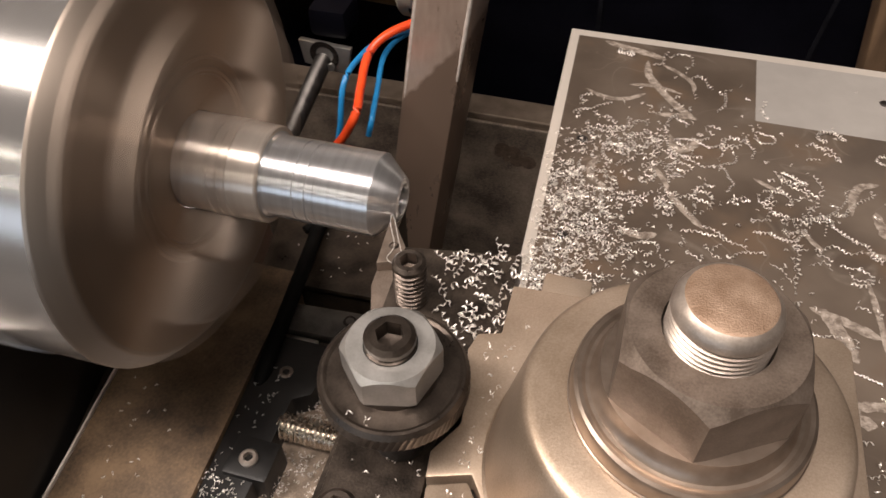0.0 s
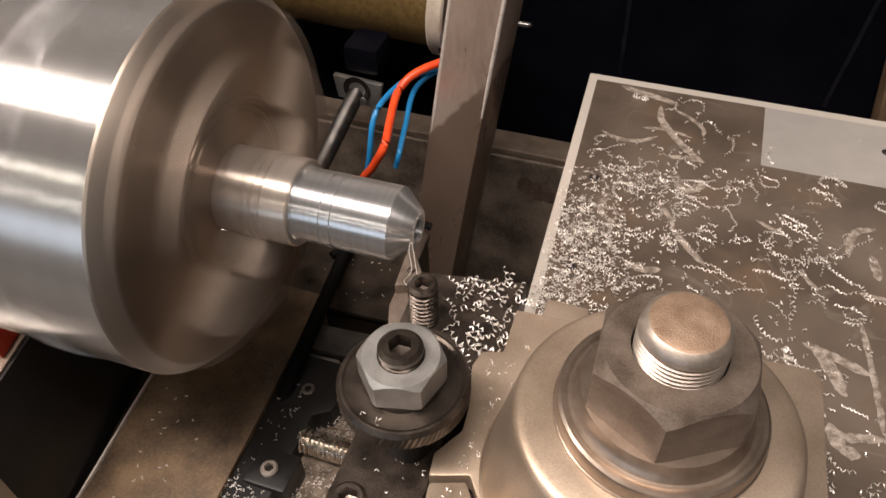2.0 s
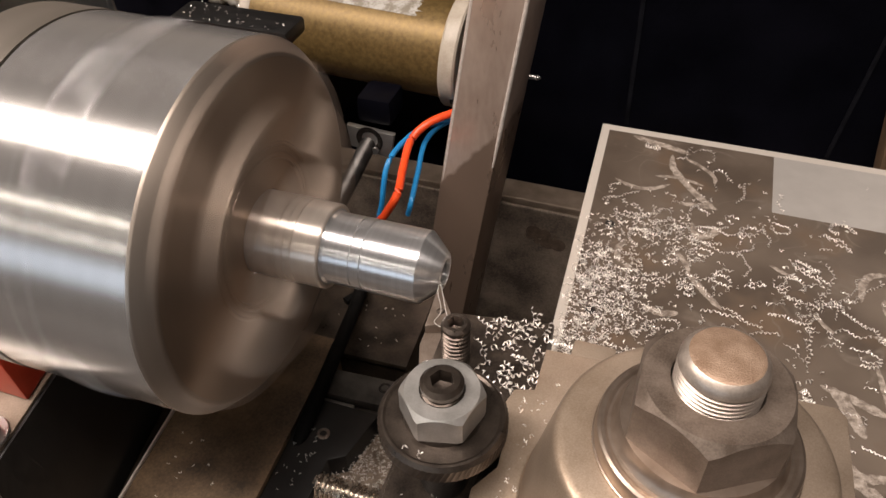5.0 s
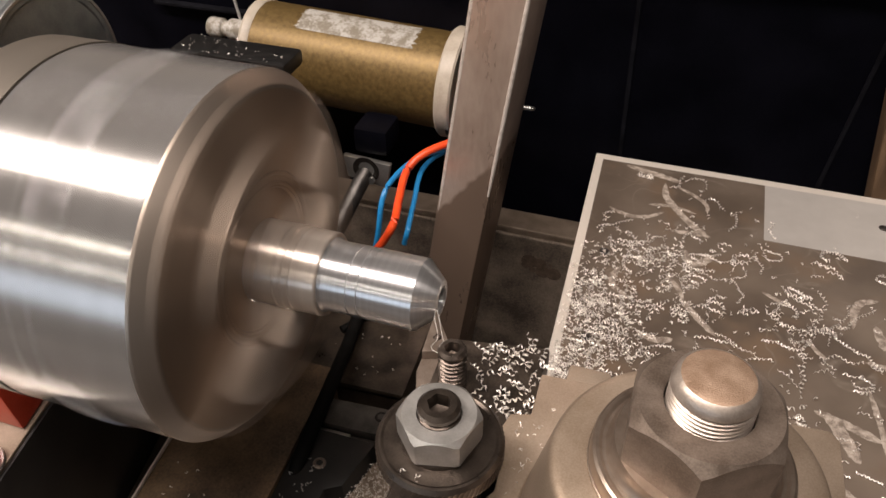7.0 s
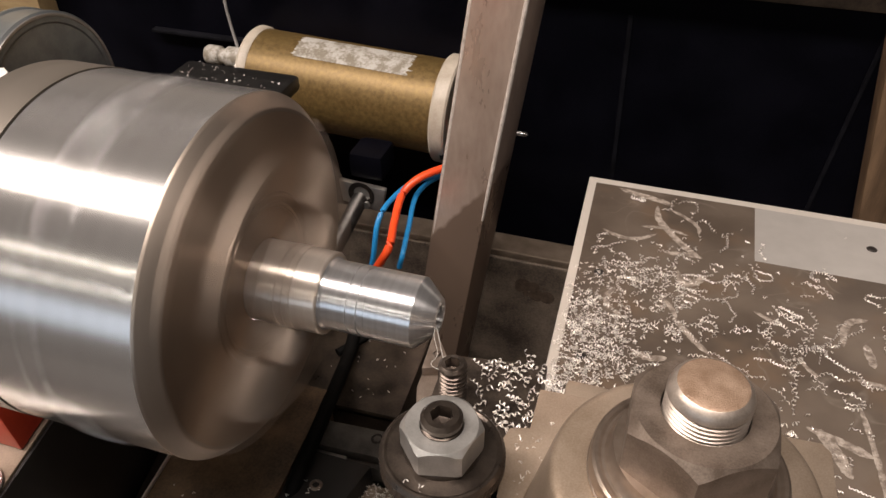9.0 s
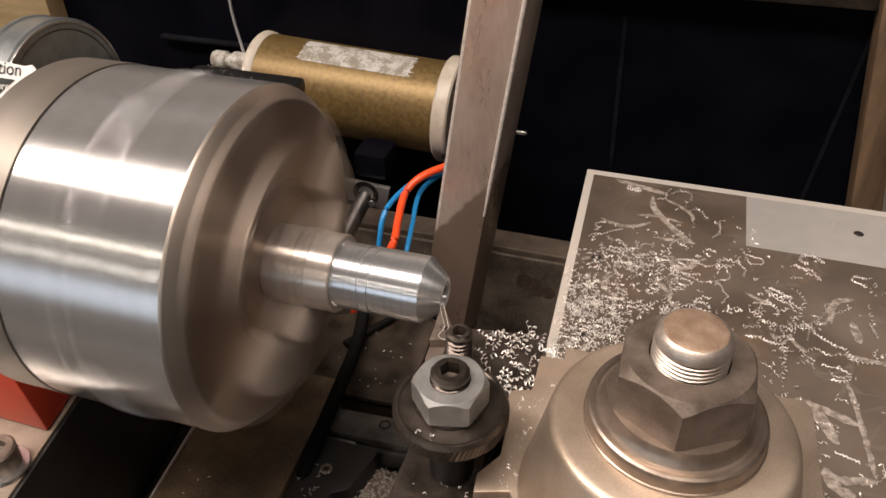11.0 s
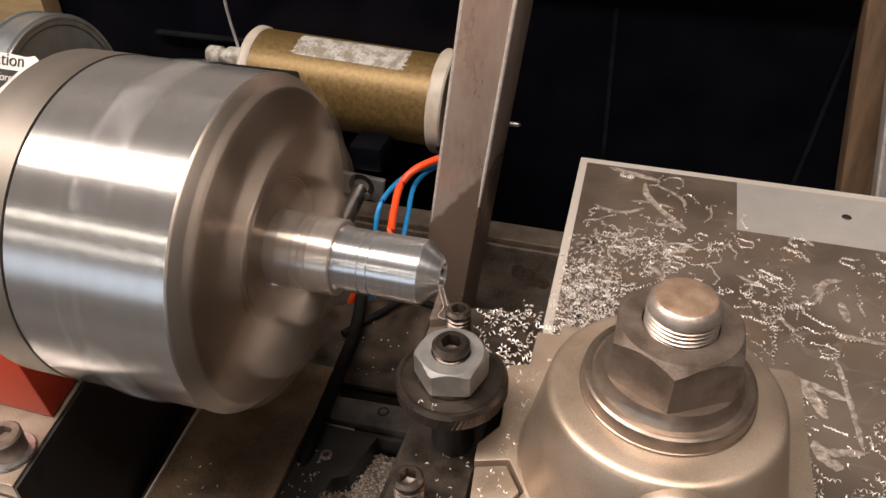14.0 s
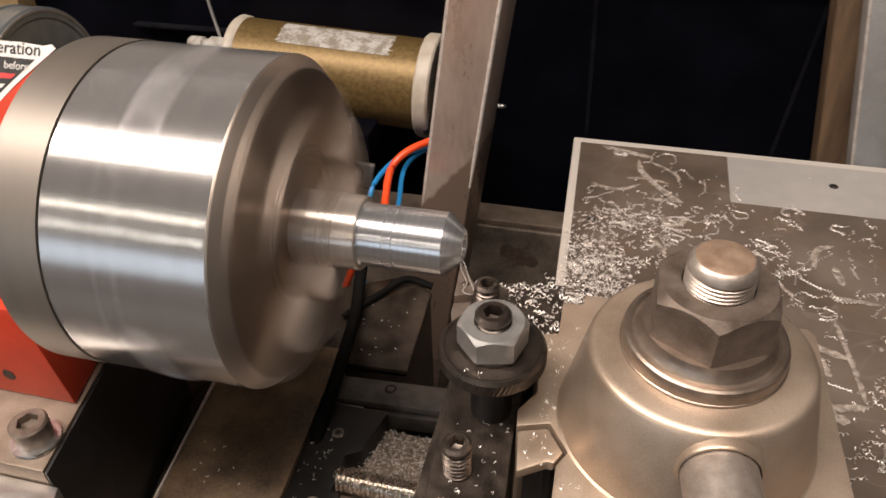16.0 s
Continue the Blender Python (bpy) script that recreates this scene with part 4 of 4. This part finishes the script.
strays = tagged(new("chips", swarf(crumbs(spots, 15, (0.3, 1.0)), 9, 0.5, 0.1)), "few tiny chips on the tool post and holder", "swarf", kind="stuff")
carriage.append(strays)
spots = [(rnd.uniform(-44, -14), rnd.uniform(9, 31), -116.3 + rnd.random() * 2) for _ in range(700)]
spots += [(rnd.uniform(-45.5, 0), rnd.uniform(-38, 0), -116.3 + rnd.random() * 2.5) for _ in range(900)]
spots += [(x, y, -107.4) for x, y in ((rnd.uniform(-60, -47), rnd.uniform(-45, -14)) for _ in range(260)) if not (-55.5 < x < -40 and -16.5 < y < -1.5)]
tagged(new("chips", swarf(crumbs(spots, 16, (0.6, 1.6)), 5, 0.7)), "dull heap of fine chips under the leadscrew", "swarf", kind="stuff")
spots = [(rnd.uniform(-172, -124), rnd.uniform(151, 167), -38.9) for _ in range(40)]
spots += [(rnd.uniform(-94, -62), rnd.uniform(-60, 10), -105.9) for _ in range(36)] + [(rnd.uniform(-58, -48), rnd.uniform(-14, 25), -107.3) for _ in range(36)]
spots += [(rnd.uniform(-75, -45), rnd.uniform(66, 104), -116.3) for _ in range(26)] + [(rnd.uniform(-40, 14), rnd.uniform(95, 190), -245.9) for _ in range(40)]
tagged(new("chips", swarf(crumbs(spots, 17, (0.4, 1.5)), 6, 0.7, 0.1)), "few stray bright chips on the bed and pan", "swarf", kind="stuff")

# ---------------------------------------------------------------- things behind the chuck
can = thing("gold_motor", "gold-lacquered cylindrical motor with a torn paper label", "motor")
TILT = Matrix.Translation((-122, 225, -74)) @ pose(0, 0, 0, 0, 2.5, 0)
part("body", lathe([(-53, 0), (-53, 22), (-51.5, 23.6), (-50, 24), (50, 24), (50.5, 23)], "x", n=64, m=TILT), GOLD, can)
part("end_rim", lathe([(-56, 20), (-56, 24.2), (-54.5, 25.2), (-52, 25), (-50.5, 24)], "x", n=64, m=TILT), CREAM, can, "pale rolled rim")
part("end_cap", lathe([(50, 23), (50, 26.6), (51, 27.4), (57, 27.4), (58, 26.6), (58, 20), (56, 19.5), (56, 0)], "x", n=64, m=TILT), CREAM, can, "cream plastic end cap")
part("shaft_hole", lathe([(58.4, 0), (58.4, 5.4), (57.4, 6.2), (55.8, 6.4)], "x", (0, -18, -12), n=28, m=TILT), SOCKET, can, "dark round opening")
bm, rows = bmesh.new(), []
for a in range(26):
    t_ = math.radians(58 + 40 * a / 25)
    w0, w1 = -27 + 2.5 * noise.noise((a * 0.7, 0, 0)), 34 + 4 * noise.noise((a * 0.9, 5, 0))
    rows.append([bm.verts.new((w0 + (w1 - w0) * k / 20, -24.15 * math.cos(t_), 24.15 * math.sin(t_))) for k in range(21)])
for A, B in zip(rows, rows[1:]):
    for k in range(20):
        bm.faces.new((A[k], A[k + 1], B[k + 1], B[k]))
bmesh.ops.transform(bm, matrix=TILT, verts=bm.verts)
part("label", bm, PAPER, can, "torn grey and white paper label")

plate_rod = thing("rod_bracket", "small pale metal bracket with a steel rod through it", "bracket")
part("plate", prism([(-113.5, -100.5), (-88.5, -102), (-91.5, -116), (-112, -112.5)], 0, 3, 0.5, m=pose(0, 184, 0, 90)), BARE, plate_rod)
part("block", box((-109, 184.2, -100), (-91, 203, -86), 3.0), PANEL, plate_rod, "black block")
part("rod", sweep([(-101.5, 188, -106), (-110, 150, -131), (-122, 110, -158)], 4.2, 18), ROD, plate_rod, "round steel rod")
part("hole_rim", lathe([(180.6, 7.0), (180.6, 4.4), (181.2, 4.0)], "y", (-101.5, 0, -106.5), 28), SOCKET, plate_rod, "dark hole")
screwy = single("small_screw", lathe([(0, 0), (0, 1.9), (1.6, 1.9), (2, 1.2), (2, 0)], "y", (-98.5, 178.5, -111.5), 16), ZINC, "small bright screw head", "screw")

single("red_wire", sweep([(-45, 200, -86), (-59, 190, -88), (-70, 179, -90), (-75.5, 170, -95), (-73.5, 154, -99.5), (-70.2, 139, -101), (-76, 138, -113), (-86, 140, -130), (-100, 142, -170), (-105, 142, -246)], 1.9, 12), WIRE_RED,
       "thick red insulated wire bent over the bed", "wire")
single("blue_wire", sweep([(-45, 204, -92), (-60, 194, -93), (-74, 182, -95), (-80, 168, -97), (-82, 156, -101), (-83, 150, -116), (-88, 150, -150), (-90, 150, -246)], 1.3, 10), WIRE_BLUE, "thin blue insulated wire beside the red one", "wire", group="blue wires")
single("blue_wire", sweep([(-45, 208, -95), (-62, 196, -96), (-71, 180, -99), (-69, 160, -106), (-66.8, 146, -110), (-68.5, 145, -117.5)], 1.25, 10), WIRE_BLUE, "thin blue insulated wire with a cut end", "wire", group="blue wires")
single("black_cable", sweep([(-72.6, 112, -110.5), (-71, 104, -111), (-66.5, 84, -112.8), (-60.5, 52, -106.5), (-58.5, 38, -105.2), (-57.6, 26, -106.0), (-57.2, 16, -109), (-57.0, 8, -116)], 2.6, 12), RUBBER, "thick black rubber cable lying over the housing", "cable")
single("black_cable", sweep([(-40, 112, -116), (-52, 111, -113), (-60, 102, -114.6), (-67, 92, -114.8), (-72, 84, -114.8)], 1.6, 10), RUBBER, "thin black cable over the black housing", "cable")

pulley = thing("drive_pulley", "grey metal drive pulley with a bright rim", "pulley")
part("drum", lathe([(-254, 10), (-254, 41.6), (-253, 42.8), (-251.5, 42.8), (-250.5, 42.0), (-241, 42.0), (-240, 42.8), (-238, 42.8), (-237, 41.8), (-237, 38.0), (-237.6, 37.2), (-237.8, 8)], "x", (0, 145.5, -60.4), 80), PULLEY, pulley)
part("bright_rim", lathe([(-237.0, 41.9), (-236.6, 41.6), (-236.6, 40.6), (-237.0, 40.2)], "x", (0, 145.5, -60.4), 80), BARE, pulley, "bright rolled rim")
part("hub", lathe([(-237.8, 12), (-234, 12), (-233, 11), (-233, 0)], "x", (0, 145.5, -60.4), 40), PULLEY, pulley)
single("tan_board", box((-420, 226, -70), (-313, 239.5, 60), 1), TAN, "tan wooden board behind the pulley", "board")
single("guard_lip", box((-248, 235, -61), (-150, 239.6, -59.2), 0.5), SCRATCH, "thin grey lip along the black panel", "lip")
single("thin_rod", sweep([(-194, 231, -20), (-193.6, 230.5, -40), (-190, 229, -60)], 0.8, 8), GREYMETAL, "thin bent grey wire rod behind the chuck", "rod")
term = thing("terminal", "dull silvery clamp terminal at the end of the motor", "terminal")
part("barrel", lathe([(-206, 0), (-206, 4.5), (-205, 5.2), (-198, 5.2), (-197, 4.2), (-194, 4.2), (-193, 5.6), (-184, 5.6), (-183, 4.6), (-180, 4.6)], "x", (0, 224, -64), 24), PAPER, term)
part("clip", box((-176, 150, -46), (-120, 168, -39), 2.2), BLACK, term, "black clip plate")


# ---------------------------------------------------------------- movement
SPIN = 0.0                                 # turn of the chuck at the start


def motions():
    rows = [(t, pose(x * MM, y * MM, 0)) for t, x, y in TRAVEL]
    for ob in carriage:
        walk(ob, rows)
    turns = [(k / FPS, pose(0, 0, 0, (80.0 * k + SPIN + 180) % 360 - 180, 0, 0)) for k in range(int(16 * FPS) + 1)]
    for ob in spinning:
        walk(ob, turns)


motions()
